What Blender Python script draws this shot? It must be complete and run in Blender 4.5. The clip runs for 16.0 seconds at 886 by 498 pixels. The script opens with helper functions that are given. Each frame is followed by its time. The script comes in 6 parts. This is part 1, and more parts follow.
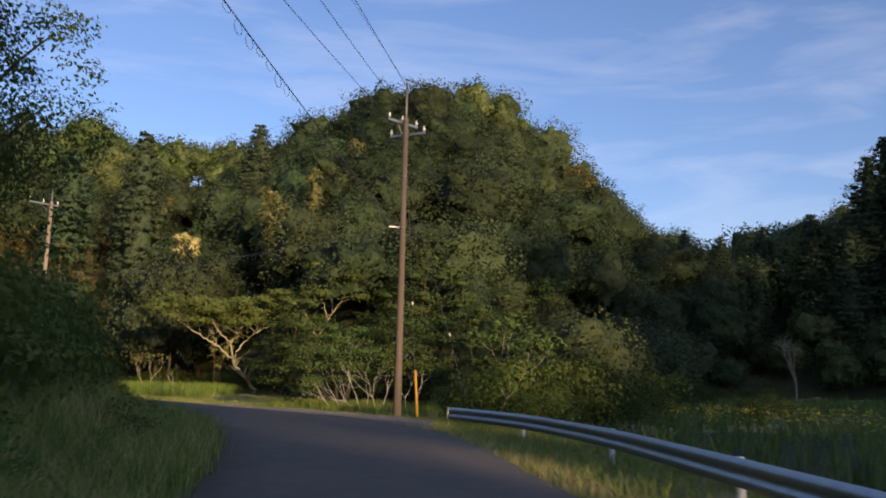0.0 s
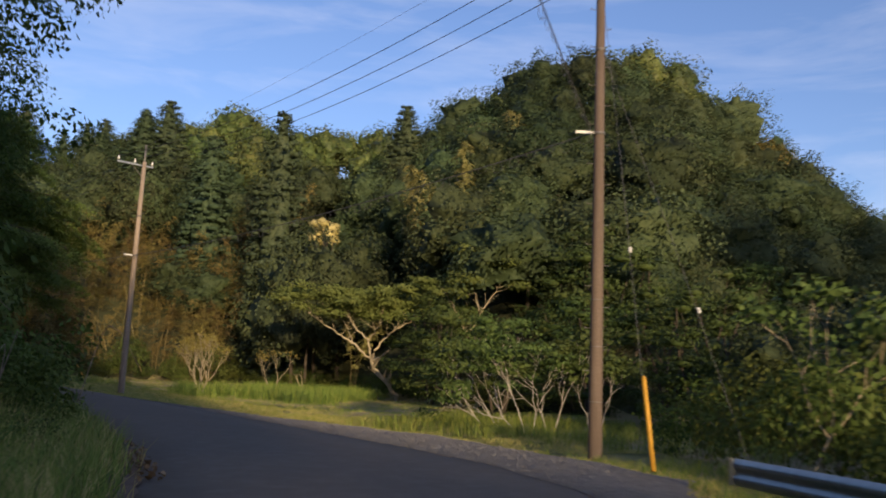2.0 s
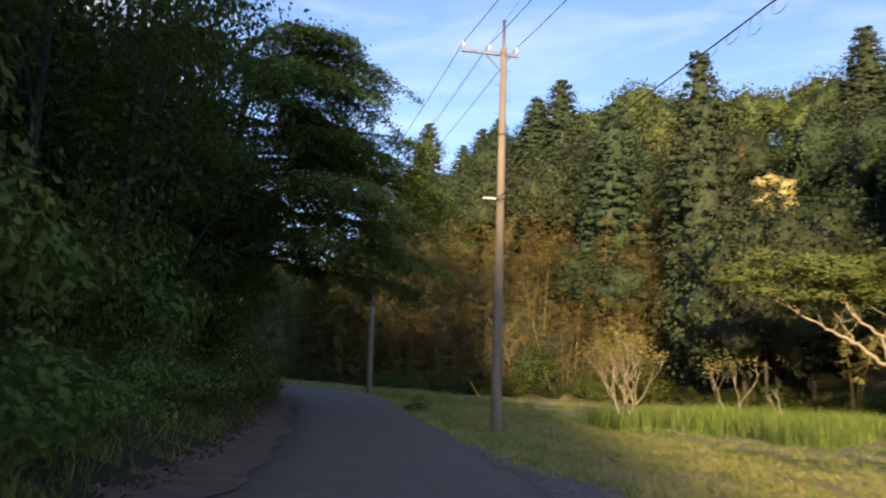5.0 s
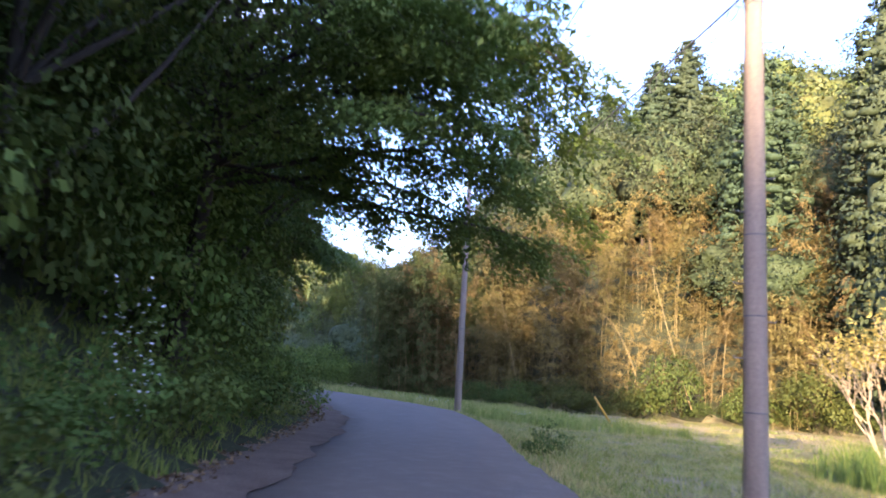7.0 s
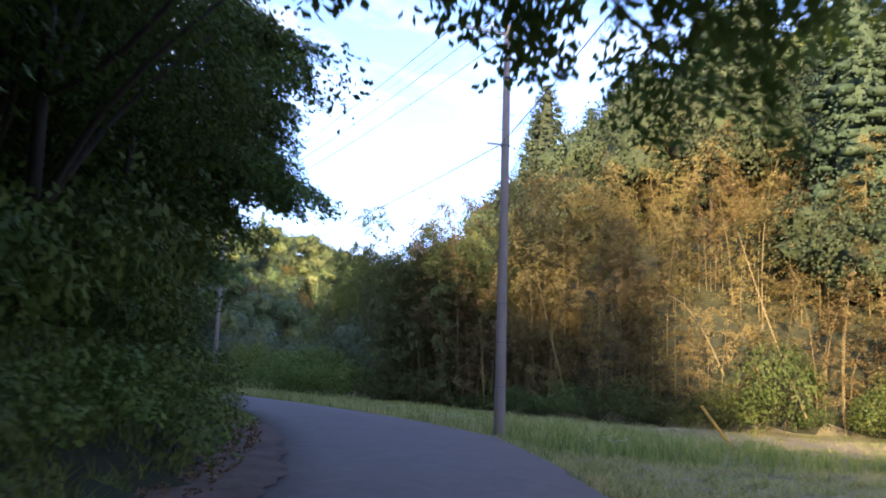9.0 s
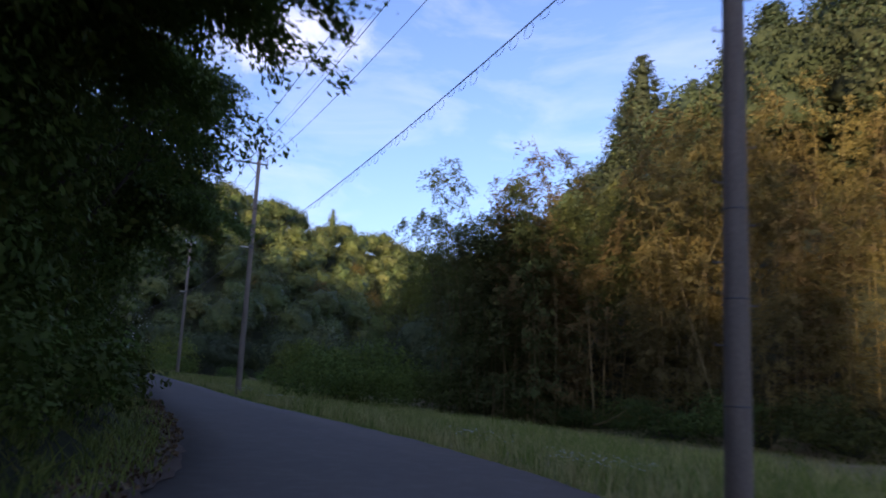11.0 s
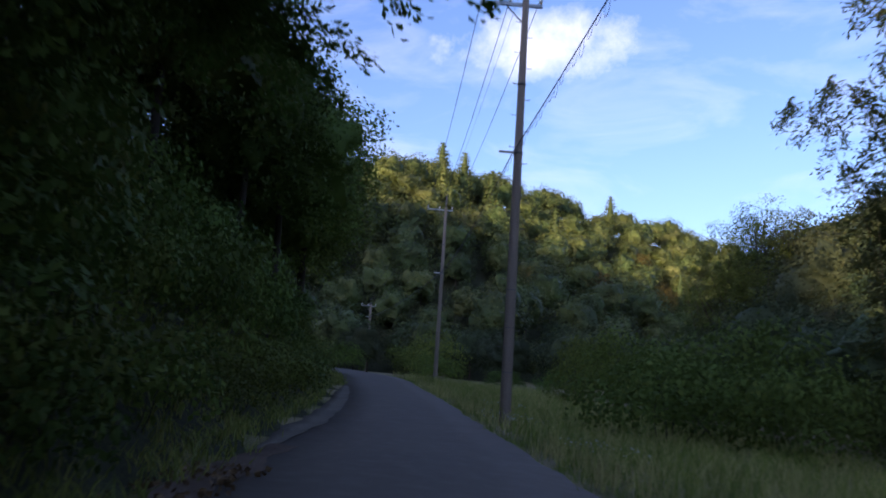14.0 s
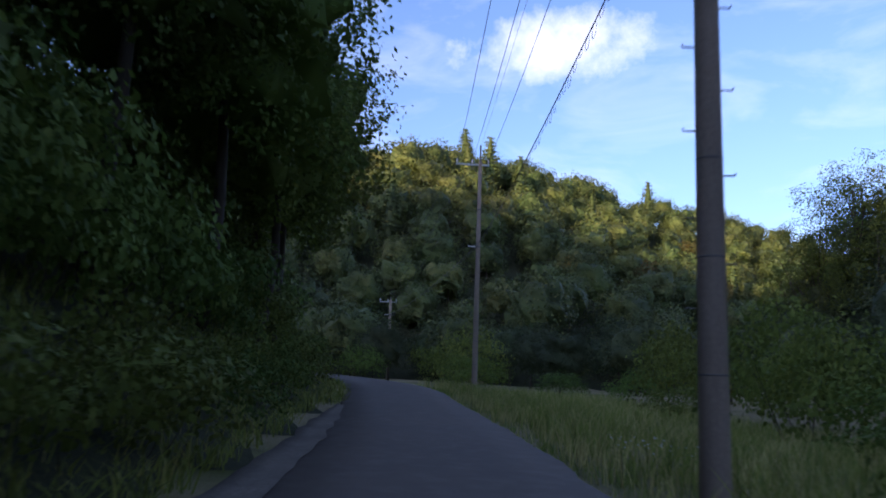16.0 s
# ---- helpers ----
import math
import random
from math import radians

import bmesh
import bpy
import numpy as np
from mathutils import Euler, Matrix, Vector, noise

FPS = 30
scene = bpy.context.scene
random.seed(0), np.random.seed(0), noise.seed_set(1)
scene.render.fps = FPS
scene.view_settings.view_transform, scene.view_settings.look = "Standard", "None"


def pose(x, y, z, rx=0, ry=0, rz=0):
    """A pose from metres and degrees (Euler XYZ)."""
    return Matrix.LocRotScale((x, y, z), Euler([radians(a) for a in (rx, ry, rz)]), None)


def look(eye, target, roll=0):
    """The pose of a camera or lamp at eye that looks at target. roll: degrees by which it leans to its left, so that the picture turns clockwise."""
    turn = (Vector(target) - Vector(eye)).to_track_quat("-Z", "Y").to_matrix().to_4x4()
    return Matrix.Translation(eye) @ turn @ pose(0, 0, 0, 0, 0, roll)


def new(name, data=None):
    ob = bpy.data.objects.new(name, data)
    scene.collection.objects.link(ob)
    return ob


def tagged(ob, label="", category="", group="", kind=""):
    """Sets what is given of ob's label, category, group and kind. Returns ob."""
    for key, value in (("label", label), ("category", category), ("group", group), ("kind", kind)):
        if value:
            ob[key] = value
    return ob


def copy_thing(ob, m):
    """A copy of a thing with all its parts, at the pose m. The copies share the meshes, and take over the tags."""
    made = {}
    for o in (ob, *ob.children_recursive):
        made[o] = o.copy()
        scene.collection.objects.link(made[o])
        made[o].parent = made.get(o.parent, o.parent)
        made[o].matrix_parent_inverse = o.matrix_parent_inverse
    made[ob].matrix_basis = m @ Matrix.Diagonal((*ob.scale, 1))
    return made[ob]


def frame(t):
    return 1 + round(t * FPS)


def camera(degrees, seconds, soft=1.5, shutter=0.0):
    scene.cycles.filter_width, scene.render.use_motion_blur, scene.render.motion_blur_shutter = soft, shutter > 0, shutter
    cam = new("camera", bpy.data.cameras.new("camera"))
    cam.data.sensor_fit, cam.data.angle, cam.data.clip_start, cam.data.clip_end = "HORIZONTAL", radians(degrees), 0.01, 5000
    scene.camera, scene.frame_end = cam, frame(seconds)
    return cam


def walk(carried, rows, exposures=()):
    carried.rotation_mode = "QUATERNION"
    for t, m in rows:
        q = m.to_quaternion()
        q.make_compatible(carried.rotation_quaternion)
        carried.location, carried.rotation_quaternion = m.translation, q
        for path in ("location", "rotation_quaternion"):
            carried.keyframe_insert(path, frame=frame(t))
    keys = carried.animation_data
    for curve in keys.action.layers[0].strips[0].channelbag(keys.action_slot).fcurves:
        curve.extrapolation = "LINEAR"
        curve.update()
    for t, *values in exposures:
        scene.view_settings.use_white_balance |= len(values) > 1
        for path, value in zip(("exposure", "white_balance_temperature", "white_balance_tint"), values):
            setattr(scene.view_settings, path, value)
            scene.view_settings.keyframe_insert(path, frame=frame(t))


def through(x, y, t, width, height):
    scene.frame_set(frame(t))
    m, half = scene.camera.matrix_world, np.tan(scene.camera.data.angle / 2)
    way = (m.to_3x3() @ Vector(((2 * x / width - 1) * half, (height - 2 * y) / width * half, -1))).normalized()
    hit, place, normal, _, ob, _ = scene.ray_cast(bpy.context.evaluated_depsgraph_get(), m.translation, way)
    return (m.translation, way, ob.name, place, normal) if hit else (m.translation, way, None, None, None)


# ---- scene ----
cam = camera(57.4, 16.0, soft=1.8, shutter=0.4)
PATH = [
    (0, (1.556, 0.34, 1.239), (1.529, 2.316, 1.55), 1.3),
    (0.5, (1.318, 3.435, 1.237), (1.222, 5.408, 1.553), 1.8),
    (1, (1.011, 6.539, 1.261), (0.826, 8.505, 1.575), 1.9),
    (1.5, (0.545, 9.663, 1.25), (0.249, 11.616, 1.562), 2.1),
    (2, (-0.12, 12.619, 1.266), (-0.524, 14.553, 1.577), 2.5),
    (2.5, (-0.919, 15.361, 1.264), (-1.44, 17.268, 1.567), 2.4),
    (3, (-1.91, 18.202, 1.239), (-2.573, 20.066, 1.534), 2.2),
    (3.5, (-3.268, 21.043, 1.236), (-4.092, 22.84, 1.535), 2.5),
    (4, (-4.89, 23.804, 1.243), (-5.877, 25.516, 1.552), 2.3),
    (4.5, (-6.765, 26.444, 1.251), (-7.906, 28.058, 1.558), 2.0),
    (5, (-8.891, 28.922, 1.265), (-10.172, 30.427, 1.575), 1.9),
    (7.5, (-20.374, 40.146, 1.246), (-21.823, 41.485, 1.574), 3.1),
    (8, (-22.726, 42.275, 1.261), (-24.178, 43.609, 1.596), 2.3),
    (10.5, (-34.468, 52.212, 1.297), (-35.983, 53.47, 1.647), 2.2),
    (11, (-36.994, 54.026, 1.354), (-38.573, 55.204, 1.7), 2.9),
    (11.5, (-39.732, 55.716, 1.427), (-41.378, 56.798, 1.775), 3.5),
    (12, (-42.602, 57.321, 1.493), (-44.31, 58.301, 1.841), 3.5),
    (12.5, (-45.566, 58.743, 1.56), (-47.332, 59.618, 1.902), 4.0),
    (13, (-48.559, 59.958, 1.612), (-50.376, 60.724, 1.945), 4.0),
    (13.5, (-51.587, 61.009, 1.662), (-53.446, 61.67, 1.988), 3.9),
    (14, (-54.684, 61.937, 1.721), (-56.568, 62.528, 2.038), 3.7),
    (14.5, (-57.893, 62.841, 1.767), (-59.787, 63.403, 2.082), 3.4),
    (15, (-61.122, 63.717, 1.766), (-63.018, 64.265, 2.088), 3.0),
    (15.5, (-64.284, 64.562, 1.805), (-66.182, 65.102, 2.129), 2.5),
    (16, (-67.468, 65.364, 1.838), (-69.367, 65.899, 2.164), 2.0),
]

# exposure follows the clip's own camera, which opens up under the trees
walk(cam, [(t, look(eye, target, roll)) for t, eye, target, roll in PATH],
     exposures=[(0, 0.45, 6700, 11), (2, 0.45, 6700, 11), (3, 0.8, 6600, 10), (4.2, 0.9, 6700, 10), (5.2, 1.2, 6900, 11), (7.3, 2.9, 6000, 25), (8.2, 2.9, 6000, 25),
                (9.4, 1.7, 6200, 22), (10.3, 1.05, 6300, 22), (11, 0.95, 6300, 22), (13, 0.95, 6250, 20), (16, 1.05, 6200, 18)])

# ---- sky and sun ----
SUN_TO = Vector((0.53, -0.85, 0.196)).normalized()
world = bpy.data.worlds.new("sky")
scene.world = world
world.use_nodes = True
wn, wl = world.node_tree.nodes, world.node_tree.links
wn.clear()


def wnode(kind, **values):
    n = wn.new(kind)
    for key, value in values.items():
        n.inputs[key].default_value = value
    return n


w_out = wn.new("ShaderNodeOutputWorld")
w_bg = wnode("ShaderNodeBackground", Strength=0.15)
w_sky = wn.new("ShaderNodeTexSky")
w_sky.sky_type = "NISHITA"
w_sky.sun_disc = False
w_sky.sun_elevation = math.asin(SUN_TO.z)
w_sky.sun_rotation = math.atan2(SUN_TO.x, SUN_TO.y)
w_sky.air_density, w_sky.dust_density, w_sky.ozone_density = 1.0, 1.1, 3.2
w_co = wn.new("ShaderNodeTexCoord")
# thin streaks of high cloud
w_map = wnode("ShaderNodeMapping", Scale=(2.2, 4.5, 13.0), Rotation=(0.12, 0.1, 0.5))
w_cir = wnode("ShaderNodeTexNoise", Scale=1.3, Detail=7.0, Roughness=0.58, Distortion=0.5)
w_cr = wn.new("ShaderNodeValToRGB")
w_cr.color_ramp.elements[0].position, w_cr.color_ramp.elements[1].position = 0.46, 0.86
# one small white cloud over the valley
CLOUD = Vector((math.sin(radians(-66.0)) * math.cos(radians(23.6)), math.cos(radians(-66.0)) * math.cos(radians(23.6)), math.sin(radians(23.6))))
w_side = wn.new("ShaderNodeVectorMath"); w_side.operation = "DOT_PRODUCT"
w_side.inputs[1].default_value = CLOUD.cross(Vector((0, 0, 1))).normalized() / 0.105
w_up = wn.new("ShaderNodeVectorMath"); w_up.operation = "DOT_PRODUCT"
w_up.inputs[1].default_value = CLOUD.cross(Vector((0, 0, 1))).cross(CLOUD).normalized() / 0.042
w_fwd = wn.new("ShaderNodeVectorMath"); w_fwd.operation = "DOT_PRODUCT"
w_fwd.inputs[1].default_value = CLOUD
w_comb = wn.new("ShaderNodeCombineXYZ")
w_len = wn.new("ShaderNodeVectorMath"); w_len.operation = "LENGTH"
w_puff = wnode("ShaderNodeTexNoise", Scale=17.0, Detail=8.0, Roughness=0.62)
w_edge = wn.new("ShaderNodeMath"); w_edge.operation = "MULTIPLY_ADD"
w_edge.inputs[1].default_value, w_edge.inputs[2].default_value = 2.4, 0.0
w_sub = wn.new("ShaderNodeMath"); w_sub.operation = "SUBTRACT"
w_pr = wn.new("ShaderNodeMapRange")
w_pr.inputs["From Min"].default_value, w_pr.inputs["From Max"].default_value = 0.18, 1.45
w_front = wn.new("ShaderNodeMath"); w_front.operation = "GREATER_THAN"; w_front.inputs[1].default_value = 0.5
w_pr.inputs["To Max"].default_value = 0.85
w_pf = wn.new("ShaderNodeMath"); w_pf.operation = "MULTIPLY"
w_cirf = wn.new("ShaderNodeMath"); w_cirf.operation = "MULTIPLY"; w_cirf.inputs[1].default_value = 0.3
w_tot = wn.new("ShaderNodeMath"); w_tot.operation = "ADD"; w_tot.use_clamp = True
w_mix = wn.new("ShaderNodeMix"); w_mix.data_type = "RGBA"
w_mix.inputs["B"].default_value = (5.6, 5.5, 6.0, 1)
w_tint = wn.new("ShaderNodeMix"); w_tint.data_type = "RGBA"; w_tint.blend_type = "MULTIPLY"
w_tint.inputs["Factor"].default_value = 1.0
w_tint.inputs["B"].default_value = (1.12, 1.0, 1.14, 1)
for a, b in ((w_co.outputs["Generated"], w_map.inputs["Vector"]), (w_map.outputs[0], w_cir.inputs["Vector"]), (w_cir.outputs["Fac"], w_cr.inputs["Fac"]),
             (w_co.outputs["Generated"], w_side.inputs[0]), (w_co.outputs["Generated"], w_up.inputs[0]), (w_co.outputs["Generated"], w_fwd.inputs[0]),
             (w_side.outputs["Value"], w_comb.inputs[0]), (w_up.outputs["Value"], w_comb.inputs[1]), (w_comb.outputs[0], w_len.inputs[0]),
             (w_co.outputs["Generated"], w_puff.inputs["Vector"]), (w_puff.outputs["Fac"], w_edge.inputs[0]), (w_edge.outputs[0], w_sub.inputs[0]),
             (w_len.outputs["Value"], w_sub.inputs[1]), (w_sub.outputs[0], w_pr.inputs["Value"]), (w_fwd.outputs["Value"], w_front.inputs[0]),
             (w_pr.outputs[0], w_pf.inputs[0]), (w_front.outputs[0], w_pf.inputs[1]), (w_cr.outputs["Color"], w_cirf.inputs[0]),
             (w_pf.outputs[0], w_tot.inputs[0]), (w_cirf.outputs[0], w_tot.inputs[1]), (w_sky.outputs[0], w_tint.inputs["A"]), (w_tint.outputs["Result"], w_mix.inputs["A"]),
             (w_tot.outputs[0], w_mix.inputs["Factor"]), (w_mix.outputs["Result"], w_bg.inputs["Color"]), (w_bg.outputs[0], w_out.inputs["Surface"])):
    wl.new(a, b)

sun_data = bpy.data.lights.new("sun", "SUN")
sun_data.energy, sun_data.angle, sun_data.color = 4.2, radians(1.6), (1.0, 0.75, 0.46)
sun = new("sun", sun_data)
sun.matrix_world = look((0, 0, 80), Vector((0, 0, 80)) - SUN_TO)

# ---- materials ----


class Mat:
    """A small wrapper round a node tree."""

    def __init__(self, name):
        self.m = bpy.data.materials.new(name)
        self.m.use_nodes = True
        self.n, self.l = self.m.node_tree.nodes, self.m.node_tree.links
        self.p = self.n["Principled BSDF"]
        self.out = self.n["Material Output"]

    def node(self, kind, **values):
        n = self.n.new(kind)
        for key, value in values.items():
            n.inputs[key.replace("_", " ")].default_value = value
        return n

    def link(self, a, b):
        self.l.new(a, b)

    def noise(self, scale, detail=5.0, rough=0.55, coords="Object", stretch=(1, 1, 1)):
        co = self.node("ShaderNodeTexCoord")
        mp = self.node("ShaderNodeMapping", Scale=stretch)
        t = self.node("ShaderNodeTexNoise", Scale=scale, Detail=detail, Roughness=rough)
        self.link(co.outputs[coords], mp.inputs["Vector"])
        self.link(mp.outputs[0], t.inputs["Vector"])
        return t.outputs["Fac"]

    def ramp(self, fac, stops):
        r = self.node("ShaderNodeValToRGB")
        e = r.color_ramp.elements
        while len(e) < len(stops):
            e.new(0.5)
        for el, (pos, col) in zip(e, stops):
            el.position, el.color = pos, (*col, 1)
        self.link(fac, r.inputs["Fac"])
        return r.outputs["Color"]

    def mix(self, fac, a, b, blend="MIX"):
        x = self.node("ShaderNodeMix")
        x.data_type, x.blend_type = "RGBA", blend
        for value, socket in ((fac, "Factor"), (a, "A"), (b, "B")):
            if isinstance(value, bpy.types.NodeSocket):
                self.link(value, x.inputs[socket])
            else:
                x.inputs[socket].default_value = value if socket == "Factor" else (*value, 1)
        return x.outputs["Result"]

    def bump(self, height, strength, distance=0.02):
        b = self.node("ShaderNodeBump", Strength=strength, Distance=distance)
        self.link(height, b.inputs["Height"])
        self.link(b.outputs[0], self.p.inputs["Normal"])

    def set(self, color=None, rough=0.8, metal=0.0, spec=0.3):
        if isinstance(color, bpy.types.NodeSocket):
            self.link(color, self.p.inputs["Base Color"])
        elif color:
            self.p.inputs["Base Color"].default_value = (*color, 1)
        self.p.inputs["Roughness"].default_value = rough
        self.p.inputs["Metallic"].default_value = metal
        self.p.inputs["Specular IOR Level"].default_value = spec
        return self.m


def leaf_material(name, dark, light, odd, hue=0.03, value=0.35, through=0.35, own=0.4, clump=0.8):
    """Leaves: each leaf, each bough and each plant has a tone of its own; light shines through a little."""
    k = Mat(name)
    geo = k.node("ShaderNodeNewGeometry")
    info = k.node("ShaderNodeObjectInfo")
    part_own = k.node("ShaderNodeMath")
    part_own.operation, part_own.inputs[1].default_value = "MULTIPLY", own
    k.link(geo.outputs["Random Per Island"], part_own.inputs[0])
    blend = k.node("ShaderNodeMath")
    blend.operation, blend.inputs[1].default_value = "MULTIPLY_ADD", 1.0 - own
    k.link(k.noise(clump, 3, 0.6), blend.inputs[0])
    k.link(part_own.outputs[0], blend.inputs[2])
    col = k.ramp(blend.outputs[0], [(0.25, dark), (0.62, light), (0.86, odd)])
    hsv = k.node("ShaderNodeHueSaturation")
    for socket, mid, spread in (("Hue", 0.5, hue), ("Value", 1.0, value)):
        mr = k.node("ShaderNodeMapRange")
        mr.inputs["To Min"].default_value, mr.inputs["To Max"].default_value = mid - spread, mid + spread
        if socket == "Hue":
            k.link(info.outputs["Random"], mr.inputs["Value"])
        else:
            fr = k.node("ShaderNodeMath")
            fr.operation = "FRACT"
            mu = k.node("ShaderNodeMath")
            mu.operation, mu.inputs[1].default_value = "MULTIPLY", 7.31
            k.link(info.outputs["Random"], mu.inputs[0])
            k.link(mu.outputs[0], fr.inputs[0])
            k.link(fr.outputs[0], mr.inputs["Value"])
        k.link(mr.outputs[0], hsv.inputs[socket])
    k.link(col, hsv.inputs["Color"])
    k.set(hsv.outputs["Color"], 0.7, 0, 0.2)
    tr = k.node("ShaderNodeBsdfTranslucent")
    k.link(hsv.outputs["Color"], tr.inputs["Color"])
    mx = k.node("ShaderNodeMixShader", Fac=through)
    k.link(k.p.outputs[0], mx.inputs[1])
    k.link(tr.outputs[0], mx.inputs[2])
    k.link(mx.outputs[0], k.out.inputs["Surface"])
    return k.m


# blue raised in the leaf colour to stand in for distance haze
LEAF_HILL = leaf_material("hazed_broad_leaves", (0.038, 0.058, 0.025), (0.062, 0.086, 0.036), (0.102, 0.112, 0.046), hue=0.03, value=0.35, through=0.22)
LEAF_TIER = leaf_material("tiered_leaves", (0.048, 0.078, 0.021), (0.084, 0.125, 0.032), (0.114, 0.142, 0.043), hue=0.02, value=0.25, through=0.25)
LEAF_BUSH = leaf_material("bush_leaves", (0.056, 0.084, 0.019), (0.094, 0.128, 0.028), (0.145, 0.152, 0.038), hue=0.03, value=0.25, through=0.3)
# lighter version of the tiered leaves, so the leaning canopy looks sunlit
LEAF_FLAT_LIT = leaf_material("lit_flat_leaves", (0.095, 0.135, 0.036), (0.150, 0.195, 0.052), (0.20, 0.22, 0.07), hue=0.015, value=0.12, through=0.3)
# needles carry the same painted haze blue
LEAF_NEEDLE = leaf_material("hazed_cedar_needles", (0.030, 0.050, 0.026), (0.050, 0.075, 0.037), (0.07, 0.092, 0.044), hue=0.02, value=0.22, through=0.12)
LEAF_BAMBOO = leaf_material("dry_bamboo_leaves", (0.148, 0.121, 0.042), (0.228, 0.187, 0.063), (0.308, 0.246, 0.084), hue=0.02, value=0.22, through=0.35)
LEAF_BAMBOO_GREEN = leaf_material("green_bamboo_leaves", (0.077, 0.101, 0.028), (0.119, 0.146, 0.040), (0.168, 0.168, 0.053), hue=0.02, value=0.25, through=0.3)
# leaf tone raised to brighten roadside plants that stand in shade
LEAF_SHADE_LIFTED = leaf_material("shade_lifted_leaves", (0.090, 0.129, 0.026), (0.144, 0.201, 0.040), (0.218, 0.241, 0.053), hue=0.025, value=0.3, through=0.3)
# darker copy for bank trees: the upper bank's shade is in the colour
LEAF_BANK = leaf_material("shade_toned_tree_leaves", (0.058, 0.086, 0.018), (0.104, 0.144, 0.028), (0.155, 0.172, 0.037), hue=0.025, value=0.25, through=0.3)
LEAF_YELLOW = leaf_material("yellow_blossom", (0.46, 0.41, 0.14), (0.68, 0.62, 0.27), (0.75, 0.7, 0.36), hue=0.01, value=0.1, through=0.3)
LEAF_RUST = leaf_material("rusty_young_leaves", (0.11, 0.085, 0.026), (0.19, 0.135, 0.04), (0.24, 0.17, 0.05), hue=0.02, value=0.2, through=0.25)
LEAF_GOLD = leaf_material("golden_sparse_leaves", (0.26, 0.22, 0.062), (0.38, 0.32, 0.09), (0.30, 0.28, 0.09), hue=0.012, value=0.15, through=0.35)
LEAF_PLUME = leaf_material("plume_leaves", (0.24, 0.222, 0.085), (0.36, 0.33, 0.125), (0.30, 0.29, 0.11), hue=0.012, value=0.12, through=0.3)
GRASS = leaf_material("grass_blades", (0.095, 0.140, 0.022), (0.235, 0.295, 0.050), (0.44, 0.38, 0.099), hue=0.02, value=0.15, through=0.12, own=0.5, clump=0.55)
# a darker grass, used for the field
GRASS_FIELD = leaf_material("darker_grass_blades", (0.070, 0.112, 0.020), (0.150, 0.200, 0.036), (0.26, 0.25, 0.063), hue=0.02, value=0.15, through=0.12, own=0.5, clump=0.55)
GRASS_DRY = leaf_material("dry_grass_blades", (0.30, 0.25, 0.083), (0.52, 0.44, 0.158), (0.26, 0.27, 0.065), hue=0.015, value=0.15, through=0.12, own=0.5, clump=0.55)
LITTER = leaf_material("fallen_leaves", (0.08, 0.05, 0.025), (0.20, 0.13, 0.06), (0.36, 0.28, 0.17), hue=0.02, value=0.2, through=0.0, own=0.5, clump=0.55)


def far_leaf_material():
    """Leaves of joined woods: tone changes from tree to tree by a broad noise."""
    k = Mat("far_leaves")
    geo = k.node("ShaderNodeNewGeometry")
    col = k.ramp(geo.outputs["Random Per Island"], [(0.0, (0.048, 0.074, 0.020)), (0.6, (0.080, 0.110, 0.027)), (1.0, (0.122, 0.136, 0.036))])
    hsv = k.node("ShaderNodeHueSaturation")
    for socket, size, lo, hi in (("Hue", 0.13, 0.475, 0.53), ("Value", 0.19, 0.55, 1.35)):
        mr = k.node("ShaderNodeMapRange")
        mr.inputs["From Min"].default_value, mr.inputs["From Max"].default_value = 0.25, 0.75
        mr.inputs["To Min"].default_value, mr.inputs["To Max"].default_value = lo, hi
        k.link(k.noise(size, 2, 0.5), mr.inputs["Value"])
        k.link(mr.outputs[0], hsv.inputs[socket])
    k.link(col, hsv.inputs["Color"])
    k.set(hsv.outputs["Color"], 0.6, 0, 0.3)
    return k.m


LEAF_FAR = far_leaf_material()


def bark_material(name, a, b, scale=9.0):
    k = Mat(name)
    n = k.noise(scale, 6, 0.65, stretch=(1, 1, 0.22))
    m = k.noise(scale * 0.25, 4, 0.6)
    k.bump(n, 0.6, 0.02)
    return k.set(k.mix(m, k.ramp(n, [(0.3, a), (0.7, b)]), tuple(0.6 * v for v in b), "MIX"), 0.85)


BARK = bark_material("brown_bark", (0.040, 0.030, 0.022), (0.10, 0.080, 0.060))
BARK_PALE = bark_material("pale_bark", (0.27, 0.22, 0.14), (0.54, 0.46, 0.31), 14)
BARK_WHITE = bark_material("whitish_bark", (0.36, 0.32, 0.27), (0.62, 0.58, 0.52), 18)
CULM = bark_material("bamboo_culm", (0.15, 0.125, 0.05), (0.28, 0.225, 0.095), 5)
DEADWOOD = bark_material("dead_wood", (0.22, 0.17, 0.12), (0.42, 0.34, 0.25), 16)


def asphalt_material():
    k = Mat("worn_asphalt")
    grain = k.noise(230, 3, 0.7)
    stain = k.noise(0.55, 5, 0.6)
    patch = k.noise(3.2, 6, 0.65)
    base = k.ramp(grain, [(0.25, (0.080, 0.062, 0.044)), (0.55, (0.142, 0.112, 0.082)), (0.8, (0.25, 0.202, 0.152))])
    worn = k.mix(k.ramp(stain, [(0.4, (0, 0, 0)), (0.7, (0.55, 0.55, 0.55))]), base, (0.105, 0.085, 0.064))
    dusty = k.mix(k.ramp(patch, [(0.48, (0, 0, 0)), (0.75, (0.6, 0.6, 0.6))]), worn, (0.19, 0.157, 0.128))
    k.bump(grain, 0.5, 0.006)
    return k.set(dusty, 0.78, 0, 0.35)


